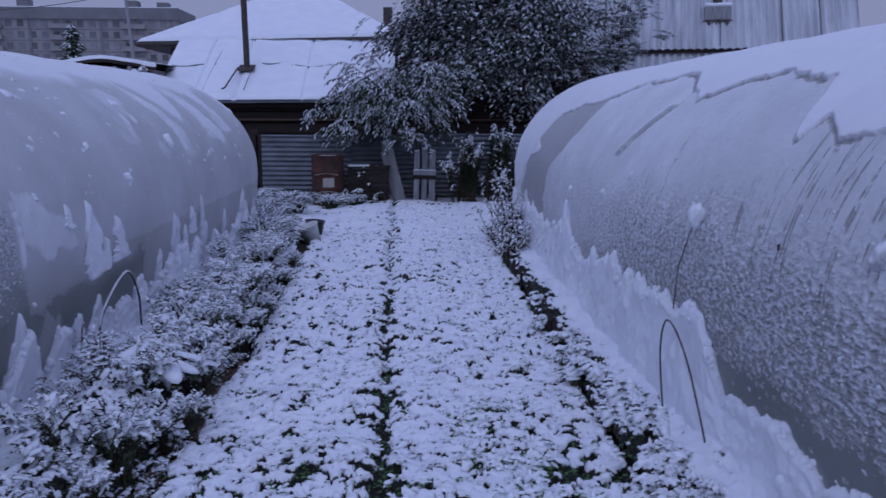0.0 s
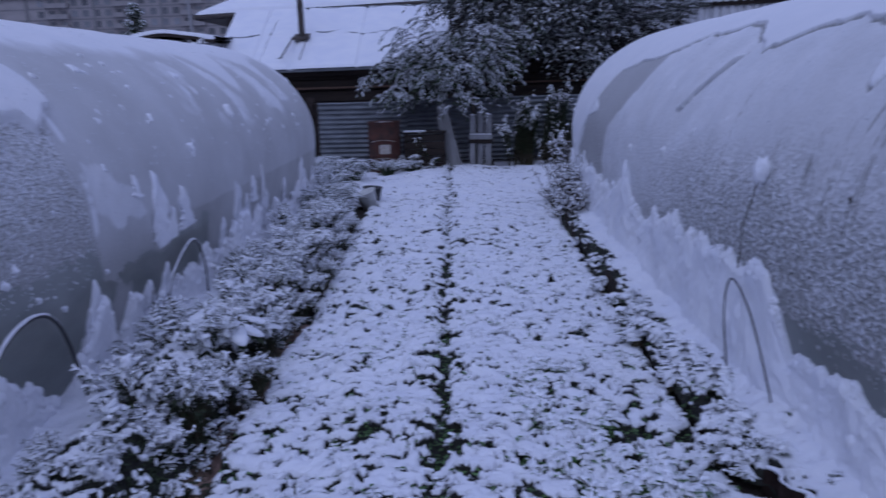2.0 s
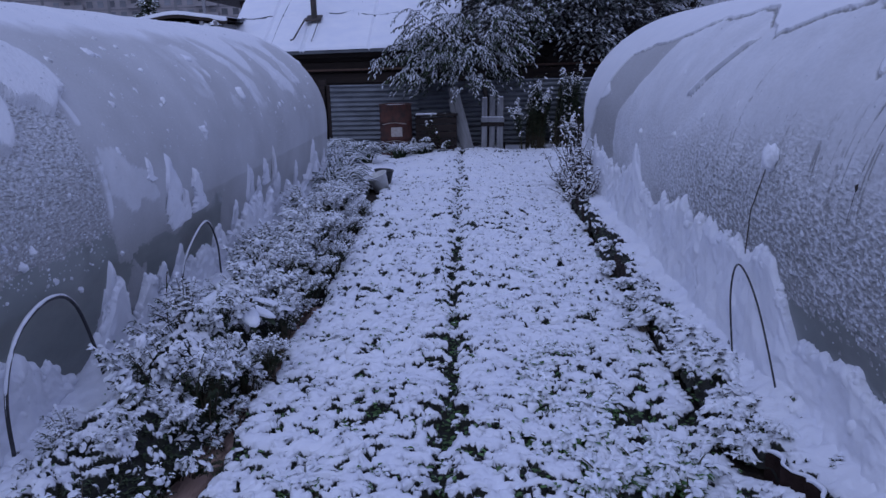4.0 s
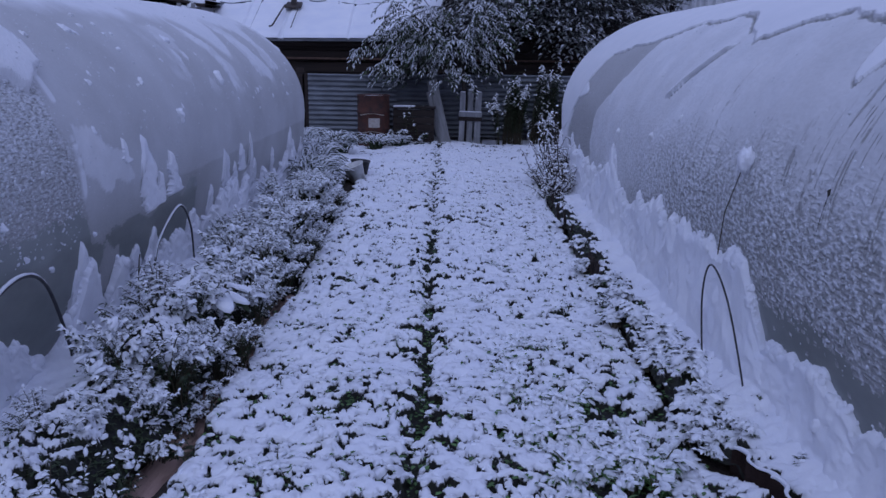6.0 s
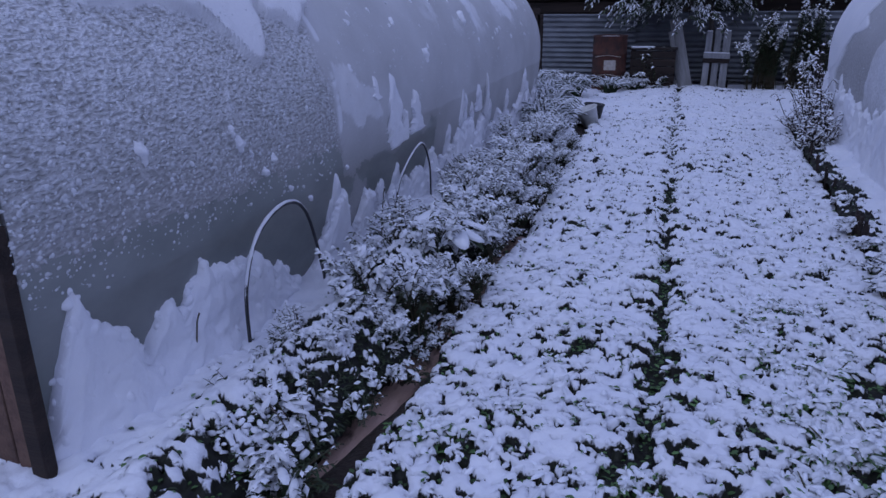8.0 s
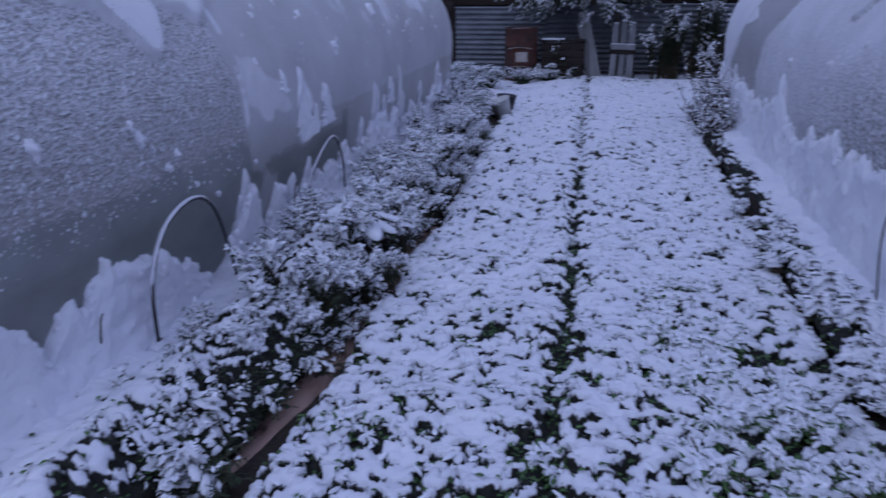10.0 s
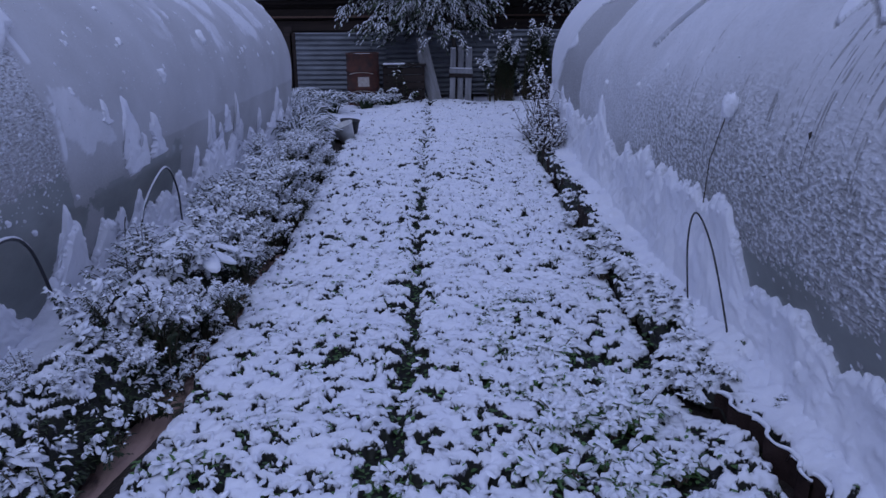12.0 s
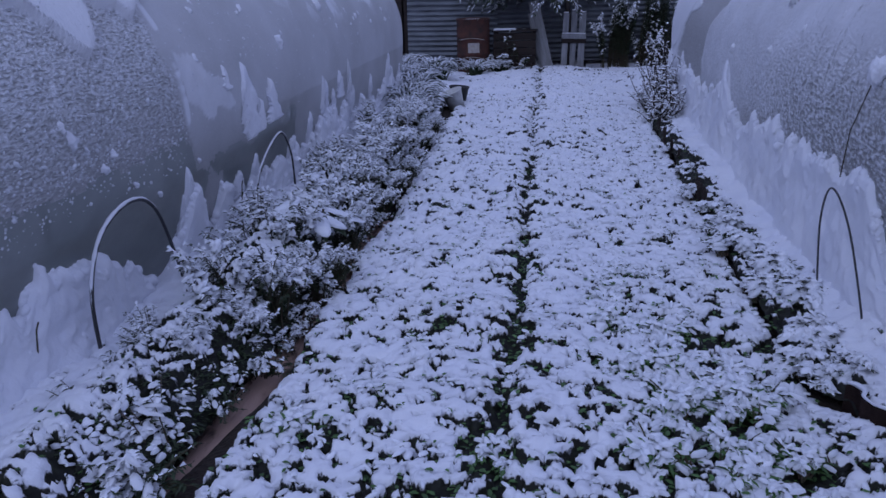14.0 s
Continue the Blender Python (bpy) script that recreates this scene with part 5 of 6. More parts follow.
def twig_bush(at, width, height, stems, seed, label):
    """A shrub of bare stems with curled dry leaves, snow on all of it."""
    r = np.random.default_rng(seed)
    ob = thing("dry_shrub", label, "shrub", "dry shrubs by the film", at=at)
    lines, o, d = [], [], []
    for k in range(stems):
        a, lean, h = r.uniform(0, 6.28), r.uniform(0.1, 0.6) * width, height * r.uniform(0.4, 1.0)
        b = r.uniform(-0.3, 0.3, 2) * width
        pts = [(b[0] + math.cos(a) * lean * t ** 1.2 + r.normal() * 0.012, b[1] + math.sin(a) * lean * t ** 1.2 + r.normal() * 0.012, h * t) for t in np.linspace(0, 1, 6)]
        lines.append((pts, [0.008 * (1 - 0.75 * i / 5) for i in range(6)]))
        for i in range(8):
            t = r.uniform(0.2, 1.0)
            o.append([np.interp(t * 5, range(6), np.array(pts)[:, c]) for c in range(3)])
            c = r.uniform(0, 6.28)
            d.append((math.cos(c), math.sin(c), r.uniform(-0.9, 0.7)))
    o, d = np.array(o), np.array(d)
    sz = r.uniform(0.04, 0.085, len(o))
    part("stalk", tubes("stalk", lines, BARK, 4), ob, kind="stuff")
    part("foliage", scatter("foliage", LEAF_T, (o, *frames_along(d, np.array([0, 0, 1.0]), sz, 0.7)), LEAF_DRY), ob, kind="stuff")
    part("snow", scatter("snow", PAD_T, (o + (0, 0, 0.006), *frames_along(d, np.array([0, 0, 1.0]), sz, 0.75, 1.2)), SNOW_LEAF), ob, kind="stuff")
    return ob


for k, (x, y, w, h, n) in enumerate(((1.3, 8.8, 0.55, 0.7, 50), (1.45, 9.6, 0.6, 0.95, 52), (1.2, 8.2, 0.4, 0.45, 36), (1.75, 10.6, 0.7, 1.0, 46), (1.22, 9.2, 0.45, 0.5, 36))):
    twig_bush(tilt(x, y, -0.05), w, h, n, 700 + k, "dry shrub with curled brown leaves dusted with snow")


def tree(at, label, trunk, limbs, crown, leaves, seed, leaf_size, drop=0.5, snow=0.85, limb=0.035, pad=None, group="garden trees", bunch=16):
    """A tree: tapered trunk, limbs, twigs and leaf sprays. crown: centre, radii."""
    r = np.random.default_rng(seed)
    ob = thing("tree", label, "tree", group, at=at)
    part("trunk", tubes("trunk", [(trunk, [0.11 * (1 - 0.6 * i / (len(trunk) - 1)) for i in range(len(trunk))])], BARK, 9), ob)
    lines, o, d, high = [], [], [], []
    T = np.array(trunk)
    c, rad = np.array(crown[0]), np.array(crown[1])
    ends = []
    for k in range(limbs):
        v = r.normal(size=3)
        v[2] = v[2] * 0.9 + 0.02
        v = v / np.linalg.norm(v)
        e = c + rad * v * r.uniform(0.35, 1.1)
        s = T[-1 - r.integers(0, max(1, len(T) // 2))]
        m = s * 0.45 + e * 0.55 + np.array([0, 0, 0.25 * rad[2]])
        pts = [(1 - t) ** 2 * s + 2 * t * (1 - t) * m + t * t * e for t in np.linspace(0, 1, 8)]
        lines.append((pts, [limb * (1 - 0.8 * i / 7) for i in range(8)]))
        ends += pts[3:]
    ends = np.array(ends)
    each = 9
    clumps = ends[r.integers(0, len(ends), max(40, leaves // each // bunch))]
    clumps = clumps + r.normal(size=clumps.shape) * rad * 0.12
    for k in range(leaves // each):
        p = clumps[k % len(clumps)] + r.normal(size=3) * leaf_size * (2.3, 2.3, 1.5)
        if np.linalg.norm((p - c) / rad) > 1.2 + 0.15 * r.normal():
            continue
        out = (p - c) / rad
        a = math.atan2(out[1], out[0]) + r.normal() * 0.9
        ln = leaf_size * r.uniform(3.0, 5.5)
        q = [p + np.array([math.cos(a) * t, math.sin(a) * t, 0.25 * t - drop * t * t / 0.35]) * ln for t in np.linspace(0, 1, 3)]
        lines.append((q, [0.006, 0.004, 0.002]))
        for i in range(each):
            t = 0.2 + 0.8 * i / (each - 1)
            o.append(p + np.array([math.cos(a) * t, math.sin(a) * t, 0.25 * t - drop * t * t / 0.35]) * ln)
            b = a + (1 if i % 2 else -1) * r.uniform(0.5, 1.2)
            d.append((math.cos(b), math.sin(b), r.uniform(-0.9, 0.1)))
            high.append(o[-1][2] - clumps[k % len(clumps)][2])
    o, d, high = np.array(o), np.array(d), np.array(high)
    sz = leaf_size * r.uniform(0.7, 1.25, len(o))
    part("branchwork", tubes("branchwork", lines, BARK, 3), ob, kind="stuff")
    part("crown", scatter("crown", LEAF2_T, (o, *frames_along(d, np.array([0, 0, 1.0]), sz * 1.25, 1.2)), LEAF_FROST), ob, "dark green leaves", "stuff")
    on = r.random(len(o)) < np.where(high > 0.02, snow * 1.1, snow * 0.42)
    part("snow", scatter("snow", PAD4_T, (o[on] + (0, 0, 0.008), *frames_along(d[on], np.array([0, 0, 1.0]), sz[on] * 1.3, 0.9, 1.1)), pad or TREE_SNOW), ob, "snow on the leaves", "stuff")
    return ob


tree(Matrix.Translation((1.5, 15.4, -0.1)), "large leafy tree with snow on its drooping leaves", [(0.1, 0, 0), (0.05, 0, 1.0), (-0.05, 0.1, 1.9), (0.2, 0.1, 2.9), (0.3, 0.1, 3.8)], 80, ((0.4, -0.3, 3.3), (2.05, 1.0, 1.95)), 56000, 31, 0.085, 0.55, 1.0, bunch=26)


def frond_tree(at, label, trunk, ends, seed, leaf_size, per_bough=9):
    """A low tree of arching boughs that carry drooping feathered leaves. ends: where the boughs' tips hang."""
    r = np.random.default_rng(seed)
    ob = thing("tree", label, "tree", "garden trees", at=at)
    part("trunk", tubes("trunk", [(trunk, [0.06 * (1 - 0.55 * i / (len(trunk) - 1)) for i in range(len(trunk))])], BARK, 9), ob)
    T = np.array(trunk)
    lines, o, d = [], [], []
    for e in ends:
        s = T[-1 - r.integers(0, 2)]
        e = np.array((e[0] * 0.92 + 0.05, e[1], e[2] + 0.1))
        m = s * 0.45 + e * 0.55 + np.array((0, 0, r.uniform(0.15, 0.42)))
        B = np.array([(1 - t) ** 2 * s + 2 * t * (1 - t) * m + t * t * e for t in np.linspace(0, 1, 9)])
        lines.append((B, [0.016 * (1 - 0.8 * i / 8) for i in range(9)]))
        for k in range(per_bough):
            t = 8 * (0.3 + 0.7 * (k + r.random()) / per_bough)
            p = np.array([np.interp(t, range(9), B[:, c]) for c in range(3)])
            a = math.atan2(e[1] - s[1], e[0] - s[0]) + r.choice([-1, 1]) * r.uniform(0.2, 1.3)
            ln = r.uniform(0.24, 0.42)
            dip = r.uniform(0.5, 1.15)
            q = [p + ln * np.array([math.cos(a) * v, math.sin(a) * v, 0.25 * v - dip * v * v]) for v in np.linspace(0, 1, 6)]
            lines.append((q, [0.005, 0.0045, 0.004, 0.0035, 0.003, 0.002]))
            for i in range(13):
                v = 0.15 + 0.85 * i / 12
                o.append(p + ln * np.array([math.cos(a) * v, math.sin(a) * v, 0.25 * v - dip * v * v]))
                b = a + (1 if i % 2 else -1) * r.uniform(0.7, 1.2) if i < 12 else a
                d.append((math.cos(b), math.sin(b), r.uniform(-1.5, -0.3)))
    o, d = np.array(o), np.array(d)
    sz = leaf_size * r.uniform(0.7, 1.2, len(o))
    part("branchwork", tubes("branchwork", lines, BARK, 3), ob, kind="stuff")
    part("crown", scatter("crown", LEAF2_T, (o, *frames_along(d, np.array([0, 0, 1.0]), sz, 0.8)), LEAF_DARK), ob, "dark green feathered leaves", "stuff")
    on = r.random(len(o)) < np.repeat(r.choice([0.25, 0.55, 0.85], len(o) // 13), 13)
    part("snow", scatter("snow", PAD_T, (o[on] + (0, 0, 0.008), *frames_along(d[on], np.array([0, 0, 1.0]), sz[on] * 1.0, 0.7, 1.2)), TREE_SNOW), ob, "snow on the leaves", "stuff")
    return ob


er = np.random.default_rng(64)
boughs = [np.array((x, er.uniform(-0.55, 0.25), z)) for x, z in ((-1.85, 1.85), (-1.95, 1.55), (-1.75, 1.3), (-1.45, 2.45), (-1.55, 2.1), (-1.35, 1.2), (-1.05, 1.15), (-1.1, 2.0), (-0.85, 2.25), (-0.9, 1.55), (-0.6, 1.3), (-0.55, 2.15), (-0.3, 1.2), (-0.2, 1.7),
          (0.0, 1.3), (0.1, 2.0), (0.3, 1.5), (0.5, 1.25), (0.75, 1.6), (-1.6, 1.65), (-1.2, 1.6), (-0.75, 1.8), (-0.4, 1.95), (-1.35, 1.9), (-1.0, 1.35), (-0.1, 1.1), (-1.5, 1.45), (-0.7, 2.0), (-0.95, 1.85), (-1.25, 2.15), (-0.5, 1.55), (0.65, 1.9), (0.4, 1.75), (0.7, 2.3), (1.15, 2.1), (0.45, 2.5), (0.2, 2.35), (1.0, 2.5))]
frond_tree(Matrix.Translation((0.2, 13.42, -0.1)), "small leaning tree bowed under snow before the fence", [(0.05, 0, 0), (0.03, 0, 0.8), (-0.04, 0.0, 1.4), (-0.35, -0.05, 1.75)], boughs + [b + np.array((er.normal() * 0.2, er.normal() * 0.15, er.normal() * 0.14)) for b in boughs if b[0] < 0.15], 65, 0.08, 10)
tree(Matrix.Translation((4.5, 16.3, -0.1)), "half-bare tree with frosted twigs behind the film tunnel", [(0, 0, 0), (0, 0, 1.2), (0.1, 0, 2.4), (0.1, 0, 3.2)], 50, ((-0.1, 0, 3.3), (1.3, 0.8, 1.8)), 9000, 33, 0.045, 0.1, 0.95, 0.010)
bush("fence_shrub", "dark leafy shrub with snow before the fence", "shrub", tilt(1.0, 13.2, 0.0), 0.66, 0.4, 1.1, 80, 41, size=(0.034, 0.06), snowy=0.16, leaves_each=32, group="shrubs before the fence", droop=0.2)
bush("fence_shrub", "dark leafy shrub with snow before the fence", "shrub", tilt(1.2, 13.32, 0.0), 0.9, 0.4, 1.45, 90, 44, size=(0.034, 0.06), snowy=0.16, leaves_each=34, group="shrubs before the fence", droop=0.5, share=0.5)
bush("fence_shrub", "dark leafy shrub with snow before the fence", "shrub", tilt(1.75, 13.35, 0.0), 0.8, 0.4, 1.25, 80, 45, size=(0.034, 0.06), snowy=0.16, leaves_each=34, group="shrubs before the fence", droop=0.5, share=0.5)
bush("fence_shrub", "dark leafy shrub with snow before the fence", "shrub", tilt(1.5, 13.2, 0.0), 0.6, 0.4, 0.65, 40, 42, size=(0.04, 0.07), snowy=0.5, leaves_each=11, group="shrubs before the fence", droop=0.2)
bush("fence_shrub", "dark leafy shrub with snow before the fence", "shrub", tilt(-0.75, 12.95, 0.0), 0.7, 0.4, 0.35, 30, 43, size=(0.05, 0.08), snowy=0.7, leaves_each=10, group="shrubs before the fence")

bush("fence_shrub", "snow-laden broken branch hanging before the crate", "branch", tilt(-0.72, 12.82, 0.0), 0.45, 0.25, 0.62, 9, 46, size=(0.05, 0.085), snowy=0.7, leaves_each=11, group="shrubs before the fence", droop=0.9, share=0.45)

# ---- the fence and what stands before it ----
fence = thing("tin_fence", "low fence of horizontally ribbed weathered sheets", "fence", at=Matrix.Translation((0, 13.6, 0)))


def ribbed_sheet(width, height, pitch, depth, along=16):
    n = int(height / pitch * 10)
    Zs, Xs = np.linspace(0, height, n), np.linspace(0, width, along)
    Z, X = np.meshgrid(Zs, Xs, indexing="ij")
    Yf = depth * np.sin(2 * np.pi * Z / pitch) + 0.012 * (fbm(X * 2, Z * 2, 91) - 0.5)
    top = np.stack([X, Yf, Z], -1)
    V = np.concatenate([top.reshape(-1, 3), (top + (0, 0.006, 0)).reshape(-1, 3)])
    f = grid_faces(n, along)
    return mesh("sheet", V, np.concatenate([f, f[:, ::-1] + n * along]), TIN)


sheet = ribbed_sheet(1.62, 1.13, 0.087, 0.016)
for k, x in enumerate((-2.65, -1.06, 0.53, 2.12, 3.71)):
    ob = part("sheet", sheet, fence)
    ob.location, ob.rotation_euler = (x, 0.012 * (k % 2), 0.06 + 0.012 * (k % 3)), (0, radians((0.5, -0.4, 0.3, 0, 0.2)[k]), 0)
for x in (-2.7, 0.5, 3.7):
    part("post", block("post", (x - 0.05, 0.03, -0.2), (x + 0.05, 0.12, 1.18), DARK_WOOD), fence)
for z in (0.3, 0.95):
    part("rail", block("rail", (-2.7, 0.04, z), (5.3, 0.08, z + 0.08), DARK_WOOD), fence)
gate = thing("plank_fence", "dark brown plank fence beside the ribbed sheets", "fence", at=Matrix.Translation((0, 13.62, 0)))
for k in range(18):
    x = -5.4 + k * 0.15
    part("plank", block("plank", (x, 0.01 * (k % 2), -0.1), (x + 0.14, 0.025 + 0.01 * (k % 2), 1.25 + 0.04 * math.sin(k * 2.3)), DARK_WOOD), gate)

drum = thing("steel_drum", "rusty red-brown steel drum with a pale sticker", "barrel", at=Matrix.Translation((-1.385, 12.95, -0.02)))
prof = [(0.0, 0.0), (0.275, 0.0), (0.285, 0.015), (0.28, 0.03), (0.28, 0.28), (0.292, 0.3), (0.28, 0.32), (0.28, 0.57), (0.292, 0.59), (0.28, 0.61), (0.28, 0.85), (0.288, 0.865), (0.288, 0.885), (0.272, 0.885), (0.268, 0.86), (0.0, 0.858)]
A = np.linspace(0, 2 * np.pi, 33)[:-1]
V = np.array([[(r * math.cos(a), r * math.sin(a), z) for a in A] for r, z in prof]).reshape(-1, 3)
k = np.arange(len(prof) * 32).reshape(-1, 32)
F = np.stack([k[:-1], np.roll(k[:-1], -1, 1), np.roll(k[1:], -1, 1), k[1:]], -1).reshape(-1, 4)
part("body", mesh("body", V, F, RUST), drum)
xs, zs = np.meshgrid(np.linspace(-0.06, 0.13, 8), [0.34, 0.5])
part("sticker", mesh("sticker", np.stack([xs, -np.sqrt(0.2835 ** 2 - xs ** 2), zs], -1).reshape(-1, 3), grid_faces(2, 8), PAPER), drum, "torn pale sticker")
for z in (0.25, 0.56):
    a = np.linspace(-2.4, -0.8, 10)
    part("scratch", tubes("scratch", [([(0.2825 * math.cos(t), 0.2825 * math.sin(t), z + 0.02 * math.sin(t * 3)) for t in a], 0.006)], PAPER, 4), drum, "pale worn scrape")
xg, yg = np.meshgrid(np.linspace(-1, 1, 24), np.linspace(-1, 1, 24))
rr = np.hypot(xg, yg)
part("snow_cap", mesh("snow_cap", np.stack([0.27 * xg / np.maximum(1, rr), 0.27 * yg / np.maximum(1, rr), 0.862 + 0.012 * np.clip(1 - rr ** 3, 0, 1) * (0.2 + fbm(xg * 2, yg * 2, 8))], -1).reshape(-1, 3), grid_faces(24, 24), SNOW), drum, "thin snow on the lid")

crate = thing("wooden_crate", "dark wooden crate with snow on its edge", "crate", at=Matrix.Translation((-0.68, 13.1, -0.02)))
for k in range(5):
    part("slat", block("slat", (-0.36, -0.2, 0.02 + k * 0.125), (0.36, -0.175, 0.135 + k * 0.125), DARK_WOOD), crate)
for x in (-0.33, 0.33):
    for y in (-0.16, 0.2):
        part("corner_post", block("corner_post", (x - 0.025, y - 0.02, 0), (x + 0.025, y + 0.02, 0.66), DARK_WOOD), crate)
part("top", block("top", (-0.38, -0.22, 0.655), (0.38, 0.24, 0.68), DARK_WOOD), crate)
part("snow_cap", block("snow_cap", (-0.36, -0.21, 0.68), (0.02, 0.0, 0.705), SNOW, 0.012), crate)

plank_m = block("plank", (-0.075, -0.016, 0), (0.075, 0.016, 1.22), GREY_WOOD)
for k, (x, y, lean, turn, s, nm) in enumerate(((-0.1, 13.0, -17.5, -12, 1.0, "wide grey plank leaning on the fence dusted with snow"), (-0.2, 13.08, -15.0, -6, 0.8, "narrow grey plank leaning behind a wider one"), (-0.28, 13.05, -21, -10, 0.62, "short split board leaning on the crate"))):
    pl = tagged(new("leaning_plank", plank_m), nm, "plank", "planks leaning on the fence")
    pl.matrix_basis = Matrix.LocRotScale((x, y, -0.03), Euler((radians(turn), radians(lean), radians(8 * k - 14))), (1.25 if k == 0 else 0.5, 1, s))

pal = thing("picket_panel", "small pale picket panel leaning on the fence", "panel", at=Matrix.LocRotScale((0.3, 13.2, -0.02), Euler((radians(-8), radians(1.5), 0)), None))
for k, (x, w, h) in enumerate(((-0.145, 0.1, 0.93), (-0.005, 0.1, 0.97), (0.135, 0.115, 0.94))):
    picket = part("picket", block("picket", (x - w / 2, -0.012, 0), (x + w / 2, 0.012, h), PALE_WOOD), pal)
    part("snow_cap", block("snow_cap", (x - w / 2 + 0.006, -0.011, h), (x + w / 2 - 0.006, 0.011, h + 0.016), SNOW, 0.006), picket)
part("crossbar", block("crossbar", (-0.21, -0.036, 0.5), (0.21, -0.014, 0.585), PALE_WOOD), pal)
part("snow_line", block("snow_line", (-0.2, -0.034, 0.585), (0.2, -0.015, 0.602), SNOW, 0.006), pal, "thin snow on the crossbar")
# dark block added for the shadow gap below the pale bar
part("crossbar", block("crossbar", (-0.21, -0.034, 0.43), (0.21, -0.013, 0.497), DARK_WOOD), pal, "dark band for the shadow under the pale bar")
part("sill", block("sill", (-0.21, -0.036, 0.0), (0.21, -0.014, 0.05), PALE_WOOD), pal)


def pail(name, label, at, r0, r1, h, mat):
    ob = thing(name, label, "bucket", at=at)
    prof = [(0, 0.0), (r0, 0.0), (r1, h - 0.012), (r1 + 0.009, h - 0.01), (r1 + 0.009, h), (r1 - 0.004, h), (r0 - 0.006, 0.012), (0, 0.012)]
    V = np.array([[(r * math.cos(a), r * math.sin(a), z) for a in A] for r, z in prof]).reshape(-1, 3)
    k = np.arange(len(prof) * 32).reshape(-1, 32)
    F = np.stack([k[:-1], np.roll(k[:-1], -1, 1), np.roll(k[1:], -1, 1), k[1:]], -1).reshape(-1, 4)
    part("shell", mesh("shell", V, F, mat), ob)
    return ob


pail("white_bucket", "white plastic bucket leaning among the grass", Matrix.LocRotScale((-1.205, 9.3, -0.02), Euler((radians(8), radians(-18), 0)), None), 0.095, 0.13, 0.22, WHITE_PLASTIC)
pail("black_pot", "black plastic plant pot on the snow", Matrix.LocRotScale((-1.23, 9.6, -0.04), Euler((0, radians(5), 0)), None), 0.09, 0.125, 0.24, BLACK_PLASTIC)

# edging of wavy slate, stakes and a board beside the bed
n_u = 48
for k, (x0, y0, x1, y1, top) in enumerate(((1.125, 2.60, 1.185, 2.36, 0.06), (1.18, 2.38, 1.25, 2.02, 0.06), (1.245, 2.04, 1.30, 1.5, 0.055), (1.295, 1.52, 1.34, 0.95, 0.05))):
    dx, dy = x1 - x0, y1 - y0
    ln = math.hypot(dx, dy)
    us = np.linspace(0, ln, n_u)
    wave = 0.019 * np.tanh(1.6 * np.sin(2 * np.pi * us / 0.19)) / 0.92 + 0.012
    t = us / ln
    bx, by = x0 + dx * t + wave * -dy / ln, y0 + dy * t + wave * dx / ln
    rows = [np.stack([bx + o * -dy / ln, by + o * dx / ln, np.full(n_u, z) + 0.012 * np.sin(us * 9 + k) * (z > 0)], -1) for o, z in ((0, -0.25), (0, top), (0.012, top), (0.012, -0.25))]
    ed = thing("slate_edging", "dark wavy slate sheet set upright as bed edging", "edging", "slate edging of the bed")
    part("sheet", mesh("sheet", np.array(rows).reshape(-1, 3), grid_faces(4, n_u), SLATE), ed)
    part("snow_line", tubes("snow_line", [([(a + 0.006 * -dy / ln, b + 0.006 * dx / ln, top + 0.012 + 0.012 * math.sin(u * 9 + k)) for a, b, u in zip(bx, by, us)], [0.008 + 0.003 * math.sin(u * 31) for u in us])], SNOW, 6), ed, "snow along the top edge")
stake_m = block("stake", (-0.012, -0.009, -0.12), (0.012, 0.009, 0.12), DARK_WOOD, 0.002)
for k in range(16):
    y = 4.1 + 0.25 * k if k > 8 else 4.9 + 0.055 * k
    st = tagged(new("edging_stake", stake_m), "short dark wooden stake at the bed's edge", "stake", "stakes along the bed")
    st.matrix_basis = Matrix.LocRotScale((1.045 + 0.02 * math.sin(k * 3.1) + 0.012 * max(y - 5, 0), y, 0.01), Euler((0.1 * math.sin(k * 5), 0.12 * math.sin(k * 2), k)), (1, 1, 0.8 + 0.35 * abs(math.sin(k * 1.7))))
py, pu = np.linspace(1.55, 4.9, 260), np.linspace(-1, 1, 15)
PY, PU = np.meshgrid(py, pu, indexing="ij")
mid = np.interp(PY, [1.55, 2.0, 2.2, 2.8, 3.0, 4.6, 4.9], [-1.27, -1.235, -1.225, -1.2, -1.19, -1.17, -1.17])
wide = 0.11 * (0.75 + 0.6 * (fbm(PY * 5, PY * 0 + np.sign(PU), 71) - 0.4))
PZ = -0.088 + 0.02 * (fbm(PY * 3, PU * 0.5, 72) - 0.5) + 0.012 * (fbm(PY * 14, PU * 2, 73) - 0.5) - 0.05 * np.abs(PU) ** 6
tagged(new("trench_earth", mesh("trench_earth", np.stack([mid + PU * wide, PY, PZ], -1).reshape(-1, 3), grid_faces(260, 15), material("trodden_earth", (0.43, 0.285, 0.23), (0.06, 0.04, 0.03), 0.9, 5.5, 0.5, 35.0, contrast=(0.54, 0.66), stretch=(1.6, 0.6, 1), depth=0.02))),
       "bare brown trodden earth in the trench beside the bed", "earth", kind="structure")

# ---- buildings behind ----


def slab(name, a, b, c, d, thick, mat):
    """A roof slab from four corners, thickened downward."""
    bm = bmesh.new()
    top = [bm.verts.new(p) for p in (a, b, c, d)]
    low = [bm.verts.new((p[0], p[1], p[2] - thick)) for p in (a, b, c, d)]
    bm.faces.new(top)
    bm.faces.new(low[::-1])
    for i in range(4):
        bm.faces.new((top[i], low[i], low[(i + 1) % 4], top[(i + 1) % 4]))
    bmesh.ops.recalc_face_normals(bm, faces=bm.faces[:])
    return from_bm(name, bm, mat)


